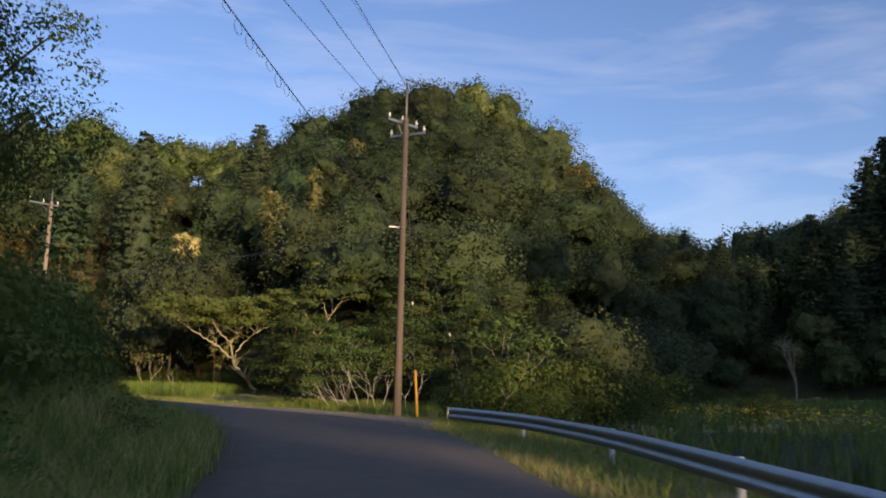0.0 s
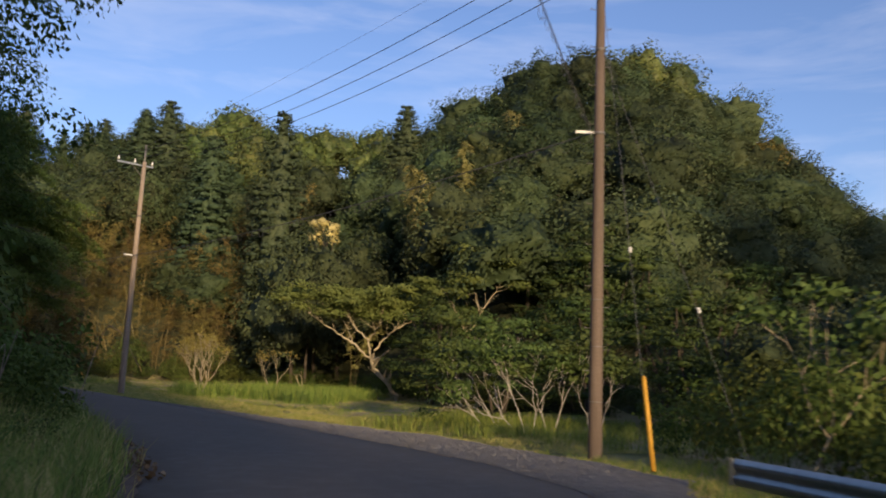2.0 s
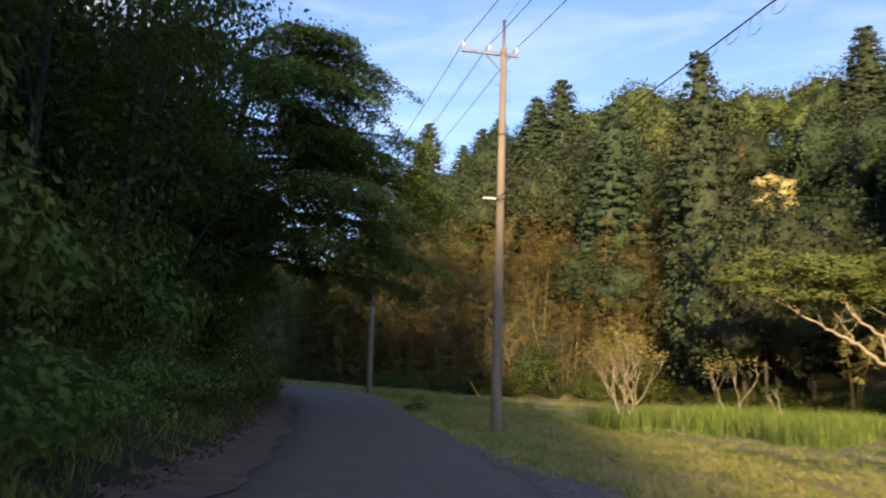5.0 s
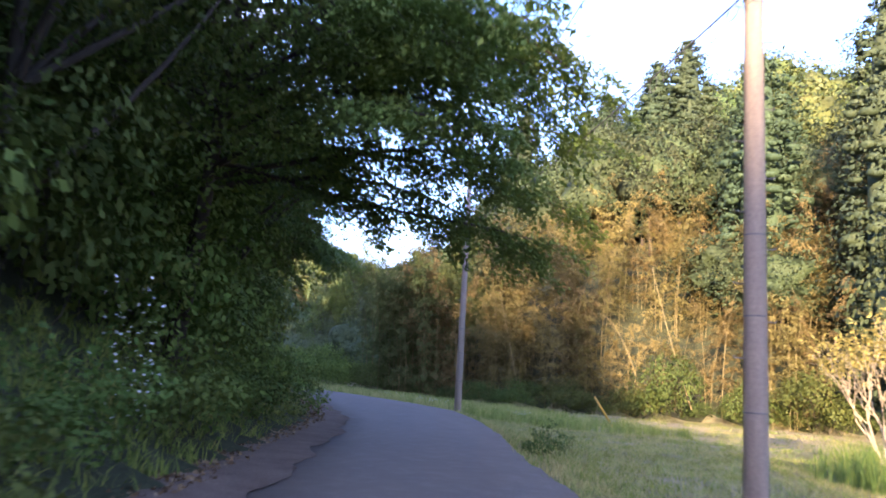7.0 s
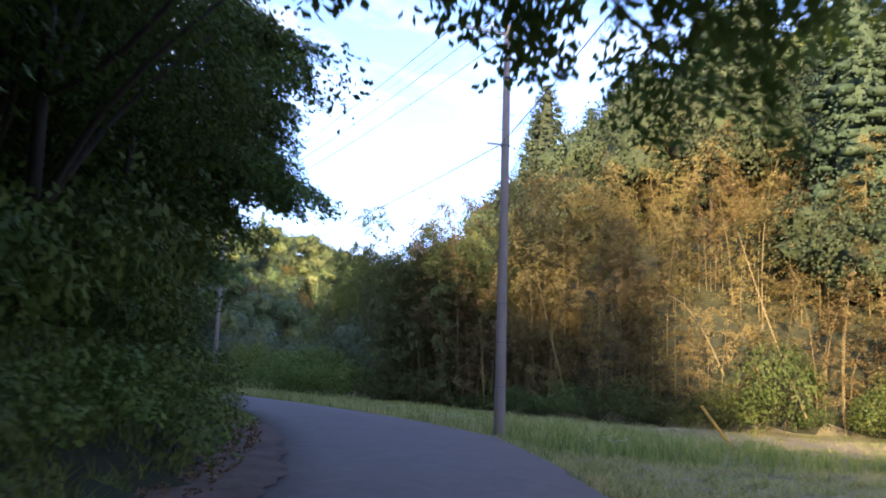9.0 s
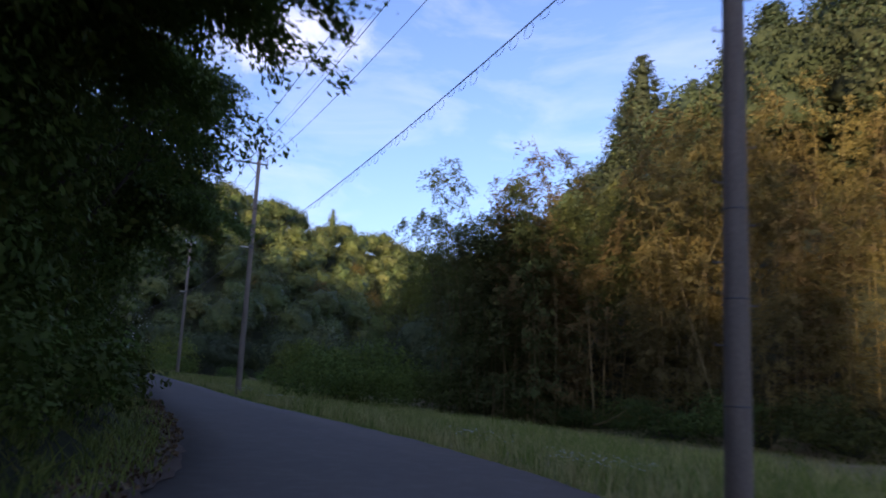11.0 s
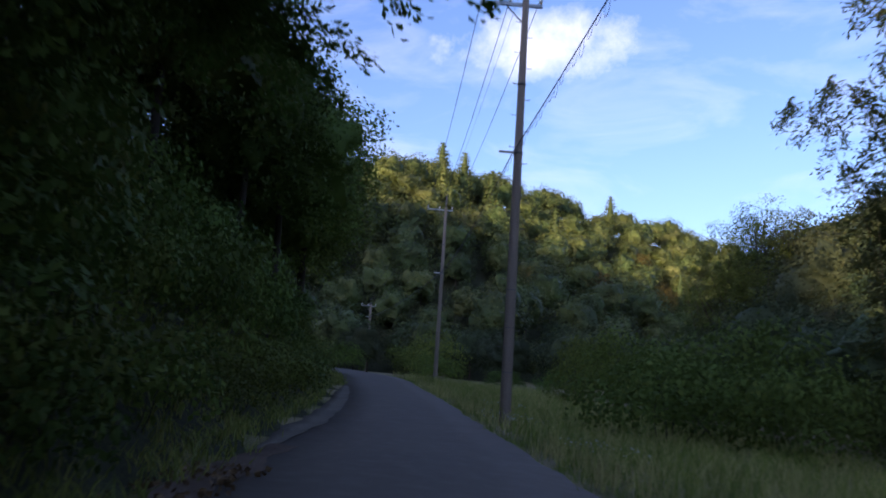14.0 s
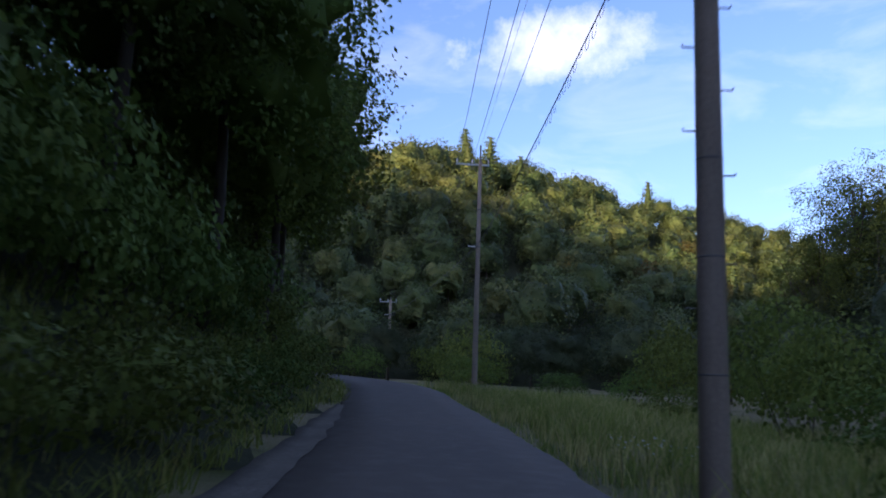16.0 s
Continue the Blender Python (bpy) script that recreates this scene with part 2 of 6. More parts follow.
def ground_material():
    k = Mat("meadow_ground")
    big = k.noise(0.16, 5, 0.6)
    mid = k.noise(1.3, 6, 0.65)
    fine = k.noise(24, 5, 0.7)
    grass = k.ramp(fine, [(0.25, (0.085, 0.105, 0.034)), (0.6, (0.175, 0.190, 0.058)), (0.85, (0.27, 0.26, 0.095))])
    straw = k.ramp(fine, [(0.25, (0.22, 0.185, 0.10)), (0.6, (0.41, 0.35, 0.20)), (0.85, (0.54, 0.48, 0.29))])
    soil = k.ramp(fine, [(0.3, (0.045, 0.034, 0.022)), (0.7, (0.12, 0.09, 0.06))])
    a = k.mix(k.ramp(big, [(0.32, (0, 0, 0)), (0.54, (1, 1, 1))]), grass, straw)
    b = k.mix(k.ramp(mid, [(0.55, (0, 0, 0)), (0.78, (0.8, 0.8, 0.8))]), a, soil)
    k.bump(fine, 1.0, 0.08)
    return k.set(b, 0.95, 0, 0.15)


def earth_material(name, stops, scale=30.0, bump=0.8):
    k = Mat(name)
    f = k.noise(scale, 6, 0.7)
    g = k.noise(scale * 0.06, 5, 0.6)
    c = k.ramp(f, stops)
    c = k.mix(k.ramp(g, [(0.35, (0, 0, 0)), (0.75, (0.6, 0.6, 0.6))]), c, tuple(0.55 * v for v in stops[0][1]))
    k.bump(f, bump, 0.03)
    return k.set(c, 0.95, 0, 0.15)


ASPHALT = asphalt_material()
GROUND = ground_material()
WOOD_FLOOR = earth_material("woodland_floor", [(0.25, (0.026, 0.030, 0.015)), (0.55, (0.058, 0.064, 0.030)), (0.8, (0.11, 0.105, 0.052))], 14)
DIRT = earth_material("bare_brown_earth", [(0.25, (0.105, 0.072, 0.052)), (0.55, (0.20, 0.145, 0.108)), (0.8, (0.32, 0.25, 0.195))])
GRAVEL_BED = earth_material("grey_gravel_bed", [(0.3, (0.15, 0.135, 0.115)), (0.6, (0.28, 0.26, 0.23)), (0.85, (0.44, 0.41, 0.37))], 110)
CONCRETE = earth_material("weathered_concrete", [(0.25, (0.12, 0.105, 0.08)), (0.6, (0.22, 0.19, 0.15)), (0.85, (0.32, 0.285, 0.23))], 18, 0.25)


def pole_material(name, tone):
    k = Mat(name)
    f = k.noise(22, 6, 0.65)
    s = k.noise(3.0, 5, 0.6, stretch=(1, 1, 0.12))
    c = k.ramp(f, [(f_at, tuple(f_v * c for c in tone)) for f_at, f_v in ((0.25, 0.75), (0.6, 1.0), (0.85, 1.3))])
    c = k.mix(k.ramp(s, [(0.4, (0, 0, 0)), (0.75, (0.7, 0.7, 0.7))]), c, tuple(0.5 * v for v in tone))
    k.bump(f, 0.25, 0.01)
    return k.set(c, 0.85, 0, 0.25)


POLE = pole_material("pole_concrete", (0.34, 0.275, 0.21))
# a darker, browner tone for the first pole
POLE_BROWN = pole_material("brown_concrete", (0.15, 0.115, 0.092))


def plain(name, color, rough, metal=0.0, wear=0.25, scale=12.0):
    k = Mat(name)
    f = k.noise(scale, 6, 0.65)
    c = k.ramp(f, [(0.3, tuple(v * (1 - wear) for v in color)), (0.65, color), (0.9, tuple(min(0.9, v * (1 + wear)) for v in color))])
    k.bump(f, 0.12, 0.01)
    return k.set(c, rough, metal, 0.4)


GALVANISED = plain("galvanised_steel", (0.37, 0.40, 0.40), 0.42, 0.85, 0.22, 7)
STEEL_DARK = plain("weathered_steel", (0.20, 0.19, 0.18), 0.55, 0.6)
PORCELAIN = plain("white_porcelain", (0.72, 0.72, 0.70), 0.25, 0, 0.1)
WIRE = plain("black_cable", (0.025, 0.025, 0.028), 0.6)
CABLE_GREY = plain("grey_cable", (0.10, 0.10, 0.105), 0.6)
WHITE_PAINT = plain("white_paint", (0.72, 0.71, 0.67), 0.55, 0, 0.2)
YELLOW = plain("yellow_plastic", (0.62, 0.33, 0.035), 0.5, 0, 0.2)
PETAL_YELLOW = plain("yellow_petals", (0.75, 0.58, 0.05), 0.7, 0, 0.15)
PETAL_WHITE = plain("white_petals", (0.78, 0.77, 0.72), 0.7, 0, 0.1)
STONE = earth_material("crushed_stone", [(0.25, (0.14, 0.13, 0.12)), (0.6, (0.26, 0.25, 0.235)), (0.85, (0.42, 0.40, 0.38))], 40, 0.3)
LOGWOOD = bark_material("bleached_log", (0.36, 0.31, 0.25), (0.62, 0.57, 0.48), 20)

# ---- geometry helpers ----
rng = np.random.default_rng(7)


def np_mesh(name, verts, quads=None, tris=None, smooth=False):
    """A mesh from arrays of corners and of four- and three-cornered faces."""
    me = bpy.data.meshes.new(name)
    quads = np.zeros((0, 4), int) if quads is None else np.asarray(quads)
    tris = np.zeros((0, 3), int) if tris is None else np.asarray(tris)
    verts = np.asarray(verts, np.float32)
    me.vertices.add(len(verts))
    me.vertices.foreach_set("co", verts.ravel())
    loops = np.concatenate([quads.ravel(), tris.ravel()]).astype(np.int32)
    starts = np.concatenate([np.arange(len(quads)) * 4, len(quads) * 4 + np.arange(len(tris)) * 3]).astype(np.int32)
    me.loops.add(len(loops))
    me.loops.foreach_set("vertex_index", loops)
    me.polygons.add(len(starts))
    me.polygons.foreach_set("loop_start", starts)
    me.polygons.foreach_set("use_smooth", np.full(len(starts), smooth))
    me.update(calc_edges=True)
    return me


class Shape:
    """Collects corners and faces of one mesh."""

    def __init__(self):
        self.v, self.q, self.t, self.n, self.soft = [], [], [], 0, []

    def add(self, verts, quads=None, tris=None, soft=None):
        verts = np.asarray(verts, float)
        if quads is not None and len(quads):
            self.q.append(np.asarray(quads) + self.n)
        if tris is not None and len(tris):
            self.t.append(np.asarray(tris) + self.n)
        self.v.append(verts)
        self.soft.append(np.zeros((len(verts), 3)) if soft is None else soft)
        self.n += len(verts)
        return self

    def tube(self, points, radii, sides=6, cap=True):
        """A round limb along points."""
        p = np.asarray(points, float)
        r = np.broadcast_to(np.asarray(radii, float), (len(p),))
        d = np.gradient(p, axis=0)
        d /= np.linalg.norm(d, axis=1)[:, None] + 1e-9
        ref = np.where(np.abs(d[:, 2:3]) > 0.9, np.array([[1.0, 0, 0]]), np.array([[0, 0, 1.0]]))
        u = np.cross(d, ref)
        u /= np.linalg.norm(u, axis=1)[:, None] + 1e-9
        w = np.cross(d, u)
        a = np.arange(sides) * 2 * np.pi / sides
        ring = p[:, None] + r[:, None, None] * (np.cos(a)[None, :, None] * u[:, None] + np.sin(a)[None, :, None] * w[:, None])
        k, j = np.meshgrid(np.arange(len(p) - 1), np.arange(sides), indexing="ij")
        j2 = (j + 1) % sides
        quads = np.stack([k * sides + j, k * sides + j2, (k + 1) * sides + j2, (k + 1) * sides + j], -1).reshape(-1, 4)
        verts = ring.reshape(-1, 3)
        tris = []
        if cap:
            verts = np.vstack([verts, p[0], p[-1]])
            m = len(verts)
            tris = [(m - 2, (i + 1) % sides, i) for i in range(sides)]
            tris += [(m - 1, (len(p) - 1) * sides + i, (len(p) - 1) * sides + (i + 1) % sides) for i in range(sides)]
        return self.add(verts, quads, tris)

    def leaves(self, centre, normal, length, width, r, along=None, fold=0.15, bulge=None):
        """Pointed, slightly folded leaves, one at each centre; bulge: the way the tuft they clothe faces."""
        c = np.asarray(centre, float)
        n = np.asarray(normal, float)
        n = n / (np.linalg.norm(n, axis=1)[:, None] + 1e-9)
        if bulge is not None:
            n = np.where((n * bulge).sum(1)[:, None] < 0, -n, n)
        a = r.normal(size=c.shape) if along is None else along
        a = a - (a * n).sum(1)[:, None] * n
        a /= np.linalg.norm(a, axis=1)[:, None] + 1e-9
        b = np.cross(n, a)
        L = (length * r.uniform(0.65, 1.3, len(c)))[:, None]
        W = (width * r.uniform(0.65, 1.3, len(c)))[:, None]
        v = np.stack([c - a * L * 0.5, c + b * W * 0.5 + a * L * 0.05 - n * W * fold, c + a * L * 0.5, c - b * W * 0.5 + a * L * 0.05 - n * W * fold], 1)
        q = np.arange(len(c) * 4).reshape(-1, 4)[:, ::-1]
        soft = None
        if bulge is not None:
            soft = bulge * np.array([0.9, 0.9, 0.75]) + n * 0.5
            soft = np.repeat(soft / np.linalg.norm(soft, axis=1)[:, None], 4, 0)
        return self.add(v.reshape(-1, 3), q, None, soft)

    def box(self, centre, size, m=None):
        s = np.array([(x, y, z) for x in (-0.5, 0.5) for y in (-0.5, 0.5) for z in (-0.5, 0.5)]) * np.asarray(size)
        if m is not None:
            s = s @ np.array(m.to_3x3()).T
        return self.add(s + np.asarray(centre), [(0, 1, 3, 2), (4, 6, 7, 5), (0, 4, 5, 1), (2, 3, 7, 6), (0, 2, 6, 4), (1, 5, 7, 3)])

    def mesh(self, name, smooth=False):
        soft = np.vstack(self.soft)
        leafy = bool(np.any(soft))
        me = np_mesh(name, np.vstack(self.v), np.vstack(self.q) if self.q else None, np.vstack(self.t) if self.t else None, smooth or leafy)
        if leafy:
            me.normals_split_custom_set_from_vertices(soft.tolist())
        return me


def part(name, shape, material, parent=None, label="", smooth=False):
    """One mesh object under a thing or a part."""
    me = shape if isinstance(shape, bpy.types.Mesh) else shape.mesh(name, smooth)
    if not me.materials:
        me.materials.append(material)
    ob = new(name, me)
    if parent:
        ob.parent = parent
    if label:
        ob["label"] = label
    return ob


def empty(name, m, label, category, group=""):
    ob = new(name)
    ob.empty_display_size = 0.3
    ob.matrix_basis = m
    return tagged(ob, label, category, group)


def curve_points(points, step=0.5):
    """A smooth line through points, about one corner every step metres."""
    p = np.asarray(points, float)
    out = []
    for i in range(len(p) - 1):
        a, b, c, d = p[max(i - 1, 0)], p[i], p[i + 1], p[min(i + 2, len(p) - 1)]
        n = max(2, int(np.linalg.norm(c - b) / step))
        for u in np.arange(n) / n:
            out.append(0.5 * (2 * b + (c - a) * u + (2 * a - 5 * b + 4 * c - d) * u * u + (3 * b - 3 * c + d - a) * u ** 3))
    out.append(p[-1])
    return np.array(out)


# ---- the road's line and the lie of the land ----
LINE = curve_points([(2.4, -30), (2.1, -14), (1.56, 0.3), (1.0, 6.5), (-0.1, 12.6), (-1.9, 18.2), (-4.88, 23.8), (-8.9, 28.92), (-14.5, 34.6), (-20.4, 40.15), (-28.3, 46.95), (-34.47, 52.2), (-39.7, 55.7),
                     (-45.57, 58.74), (-51.6, 61.0), (-57.9, 62.83), (-67.5, 65.36), (-79, 68.4), (-91.6, 71.0), (-99.5, 72.5), (-106.5, 72.7), (-113.5, 70.8), (-120.5, 66.3), (-128.5, 58.3), (-138.5, 46.3)], 0.5)
LINE_S = np.concatenate([[0], np.cumsum(np.hypot(*np.diff(LINE, axis=0).T))])
LINE_S = LINE_S - LINE_S[np.argmin(np.hypot(LINE[:, 0] - 1.56, LINE[:, 1] - 0.3))]
LINE_T = np.gradient(LINE, axis=0)
LINE_T /= np.linalg.norm(LINE_T, axis=1)[:, None]
LINE_R = np.stack([LINE_T[:, 1], -LINE_T[:, 0]], 1)


def road_z(s):
    return np.interp(s, [55, 66, 80, 93, 103, 128, 143, 160, 200], [0, 0.05, 0.31, 0.5, 0.6, 1.3, 1.85, 2.6, 4.0])


def edge_right(s):
    return np.interp(s, [0, 9, 12, 18, 24, 28, 32, 45, 60, 67, 75, 79, 84, 90, 96, 103, 110, 120], [2.2, 2.3, 2.5, 3.3, 3.2, 2.5, 2.15, 1.95, 2.2, 2.6, 3.4, 3.1, 2.85, 2.5, 2.25, 2.2, 1.8, 1.75])


def edge_left(s):
    return np.interp(s, [0, 20, 28, 40, 60, 70, 80, 90, 100, 106, 120, 130], [-1.7, -1.75, -2.2, -1.75, -1.6, -1.75, -1.8, -2.0, -1.9, -1.5, -1.55, -1.8])


def on_road(s, o, dz=0.0):
    """The place s metres along the road and o metres to its right."""
    s, o = np.broadcast_arrays(np.asarray(s, float), np.asarray(o, float))
    x = np.interp(s, LINE_S, LINE[:, 0]) + o * np.interp(s, LINE_S, LINE_R[:, 0])
    y = np.interp(s, LINE_S, LINE[:, 1]) + o * np.interp(s, LINE_S, LINE_R[:, 1])
    return np.stack([x, y, road_z(s) + dz], -1)


def to_road(x, y):
    """How far along the road and to its right a place is."""
    x, y = np.atleast_1d(np.asarray(x, float)), np.atleast_1d(np.asarray(y, float))
    s, o = np.empty(len(x)), np.empty(len(x))
    for k in range(0, len(x), 4000):
        dx, dy = x[k:k + 4000, None] - LINE[None, :, 0], y[k:k + 4000, None] - LINE[None, :, 1]
        i = np.argmin(dx * dx + dy * dy, 1)
        j = np.arange(len(i))
        s[k:k + 4000] = LINE_S[i] + dx[j, i] * LINE_T[i, 0] + dy[j, i] * LINE_T[i, 1]
        far = np.hypot(dx[j, i], dy[j, i])
        o[k:k + 4000] = np.where(dx[j, i] * LINE_R[i, 0] + dy[j, i] * LINE_R[i, 1] > 0, far, -far)
    return s, o


def smooth_noise(x, y, size, seed=0):
    """Gentle rolling unevenness between -1 and 1."""
    k = 2 * np.pi / size
    return (np.sin(k * x + seed) * np.cos(0.83 * k * y + 1.7 * seed) + 0.5 * np.sin(2.1 * k * x - 1.3 * k * y + 2.3 * seed) + 0.3 * np.cos(3.7 * k * y + 1.9 * k * x + seed)) / 1.8


def hill_foot(x):
    """Where, northwards, the wooded hill begins."""
    return np.interp(x, [-128, -118, -100, -82, -72, -58, -45, -34, -24, -15, -8, 0, 10, 20, 38, 60, 120], [110, 108, 102, 93, 83.5, 81, 85, 88.5, 82.5, 74, 63, 63, 70, 86, 92, 88, 80])


def soft_min(a, b, k=3.0):
    h = np.clip(0.5 + 0.5 * (b - a) / k, 0, 1)
    return b + (a - b) * h - k * h * (1 - h)


def hill_height(x, y):
    d = np.maximum(0, y - hill_foot(x)) * 0.92
    cap = np.interp(x, [-128, -102, -80, -57, -45, -30, -12, 4, 10, 18, 28, 38, 50, 60, 80], [24, 31, 35, 34.5, 33, 36.5, 39.5, 41.5, 40.5, 33, 19, 12, 17, 22, 24])
    return np.where(x > -135, soft_min(0.76 * d, cap, 6.0), 0) * np.clip((x + 135) / 14, 0, 1)


def far_height(x, y):
    d = np.maximum(0, np.interp(y, [0, 60, 85, 100, 120, 150, 200], [-152, -150, -150, -143, -152, -166, -176]) - x)
    return soft_min(0.58 * d, np.interp(y, [40, 90, 130, 200], [24, 35, 39.5, 40]), 6.0)


def bank_height(s, o):
    """The bank on the road's left."""
    cap = np.interp(s, [-5, 12, 25, 40, 60, 100, 140], [1.6, 2.0, 3.2, 6.0, 8.5, 9.5, 11])
    return soft_min(np.maximum(0, -o - 2.9) * np.interp(s, [10, 40, 80], [0.45, 0.65, 0.8]), cap, 2.0)


def shade_rise_height(x, y):
    """An unseen rise to the south-east, behind the road's beginning, shaped to shade the valley."""
    u, v = 0.53 * x - 0.85 * y, 0.85 * x + 0.53 * y
    # crest heights set by how far the shade has to reach
    return soft_min(1.2 * np.maximum(0, u - 42), np.interp(v, [-60, -45, -30, -20, 1, 4, 6.5, 8.5, 11, 20, 30, 38, 46, 75, 110], [86, 84, 56, 48, 39, 31, 19, 8.5, 6.5, 7.5, 14, 20, 33, 44, 44]), 3.0)


def land(x, y):
    """The ground's height."""
    x, y = np.atleast_1d(np.asarray(x, float)), np.atleast_1d(np.asarray(y, float))
    s, o = to_road(x, y)
    rz = road_z(s)
    field = np.interp(o, [2.5, 4.5, 8, 15, 60, 100], [-0.12, -0.28, -0.5, -0.65, -0.8, -0.6]) + np.clip(rz, 0, 6) + 0.10 * smooth_noise(x, y, 9.0) * np.clip((o - 3) / 4, 0, 1)
    left = bank_height(s, o) + rz + 0.25 * smooth_noise(x, y, 7.0, 3.0) * np.clip((-o - 3.2) / 4, 0, 1)
    z = np.where(o > 0, field, left)
    z = z + hill_height(x, y) + far_height(x, y) + shade_rise_height(x, y)
    z += 0.5 * smooth_noise(x, y, 23.0, 5.0) * np.clip((hill_height(x, y) + far_height(x, y)) / 4, 0, 1)
    lo, hi = edge_left(s), edge_right(s)
    near = np.clip(np.maximum(lo - o, o - hi) / 0.8, 0, 1)
    return (rz - 0.06) * (1 - near) + z * near


def land_at(x, y):
    return float(land(x, y)[0])


# ---- ground, road and verges ----
def spaced(spans):
    out = []
    for a, b, step in spans:
        out.append(np.arange(a, b, step))
    return np.concatenate(out + [[spans[-1][1]]])


gx = spaced([(-2600, -400, 200), (-400, -240, 16), (-240, -130, 4), (-130, 20, 1.0), (20, 70, 2.5), (70, 200, 10), (200, 2600, 200)])
gy = spaced([(-2600, -300, 200), (-300, -90, 15), (-90, -12, 4), (-12, 95, 1.0), (95, 150, 2.5), (150, 260, 7), (260, 420, 20), (420, 2600, 218)])
GX, GY = np.meshgrid(gx, gy, indexing="ij")
gi, gj = np.meshgrid(np.arange(len(gx) - 1), np.arange(len(gy) - 1), indexing="ij")
gq = np.stack([gi * len(gy) + gj, (gi + 1) * len(gy) + gj, (gi + 1) * len(gy) + gj + 1, gi * len(gy) + gj + 1], -1).reshape(-1, 4)
ground_mesh = np_mesh("ground", np.stack([GX.ravel(), GY.ravel(), land(GX.ravel(), GY.ravel())], 1), gq, smooth=True)
ground_mesh.materials.append(GROUND)
ground_mesh.materials.append(WOOD_FLOOR)
mid_x, mid_y = GX[:-1, :-1].ravel() + 0.5, GY[:-1, :-1].ravel() + 0.5
mid_s, mid_o = to_road(mid_x, mid_y)
# the dark floor also lies under the open field beyond the rail
wooded = (hill_height(mid_x, mid_y) > 0.2) | (far_height(mid_x, mid_y) > 0.4) | (shade_rise_height(mid_x, mid_y) > 0.5) | ((mid_o < -2.3) & (mid_s > -20)) | ((mid_o > 6.5 + 2.5 * smooth_noise(mid_x, mid_y, 6.0, 1.0)) & (mid_s < 23) & (mid_s > -25) & (mid_x > 4) & (mid_y < 95))
ground_mesh.polygons.foreach_set("material_index", wooded.astype(np.int32))
tagged(part("ground", ground_mesh, GROUND), "grassy valley floor and wooded slopes with dry straw patches", "ground", kind="structure")


def ribbon(s, columns, thick=0.05):
    """A strip along the road: columns of (offset by s, height over the road)."""
    rows = np.stack([on_road(s, o(s) if callable(o) else o, z(s) if callable(z) else z) for o, z in columns], 1)
    n, m = rows.shape[:2]
    i, j = np.meshgrid(np.arange(n - 1), np.arange(m - 1), indexing="ij")
    q = np.stack([i * m + j, (i + 1) * m + j, (i + 1) * m + j + 1, i * m + j + 1], -1).reshape(-1, 4)
    return Shape().add(rows.reshape(-1, 3), q)


def wavy(f, amount, size, seed):
    return lambda s: f(s) + amount * smooth_noise(s, s * 0.37, size, seed) + 0.4 * amount * smooth_noise(s, s * 0.7, size * 0.27, seed + 2)


rs = np.arange(-29, 178, 0.5)
road_l, road_r = wavy(edge_left, 0.07, 3.0, 1.0), wavy(edge_right, 0.07, 3.3, 4.0)
road = part("road", ribbon(rs, [(lambda s: road_l(s) - 0.02, -0.07), (road_l, 0.0), (lambda s: road_l(s) * 0.5 + 0.1, 0.025), (0.25, 0.035), (lambda s: road_r(s) * 0.55, 0.025), (road_r, 0.0), (lambda s: road_r(s) + 0.02, -0.07)]), ASPHALT, smooth=True)
tagged(road, "narrow dark grey worn asphalt lane without markings", "road", kind="structure")

ds = np.arange(20, 101, 0.4)
dirt_l = wavy(lambda s: np.interp(s, [20, 26, 34, 60, 74, 80, 95, 101], [-1.9, -2.5, -2.9, -2.95, -2.6, -2.4, -2.35, -1.85]), 0.10, 4.0, 2.0)
shoulder = part("shoulder", ribbon(ds, [(dirt_l, 0.03), (lambda s: 0.5 * dirt_l(s) + 0.5 * road_l(s), 0.045), (lambda s: road_l(s) + 0.25 + 0.25 * smooth_noise(s, s, 5.0, 1.0), 0.022)]), DIRT, smooth=True)
tagged(shoulder, "bare brown earth shoulder strewn with dead leaves", "roadside", kind="structure")

gs = np.arange(19.5, 47, 0.4)
gravel_r = wavy(lambda s: edge_right(s) + np.interp(s, [19.5, 23, 30, 36, 47], [0.3, 2.6, 3.0, 1.6, 0.4]), 0.18, 3.0, 5.0)
apron = part("gravel_apron", ribbon(gs, [(lambda s: road_r(s) - 0.06, 0.008), (lambda s: 0.5 * road_r(s) + 0.5 * gravel_r(s), -0.045), (gravel_r, -0.10)]), GRAVEL_BED, smooth=True)
tagged(apron, "pale grey crushed gravel strip beside the asphalt", "gravel", kind="structure")

cs = np.arange(100, 124, 0.5)
gutter_l = lambda s: road_l(s) - np.interp(s, [100, 104, 118, 124], [0.05, 0.5, 0.45, 0.1])
gutter = part("gutter", ribbon(cs, [(lambda s: gutter_l(s), -0.06), (gutter_l, 0.035), (lambda s: 0.5 * gutter_l(s) + 0.5 * road_l(s), 0.01), (lambda s: road_l(s) + 0.04, 0.022)]), CONCRETE, smooth=True)
tagged(gutter, "pale weathered concrete gutter along the lane", "gutter", kind="structure")

# ---- plants ----
def limb(a, b, bend, r):
    """A curved line from a to b, pushed aside by bend."""
    u = np.linspace(0, 1, 6)[:, None]
    side = r.normal(size=3) * bend
    return np.asarray(a) * (1 - u) + np.asarray(b) * u + np.sin(np.pi * u) * side


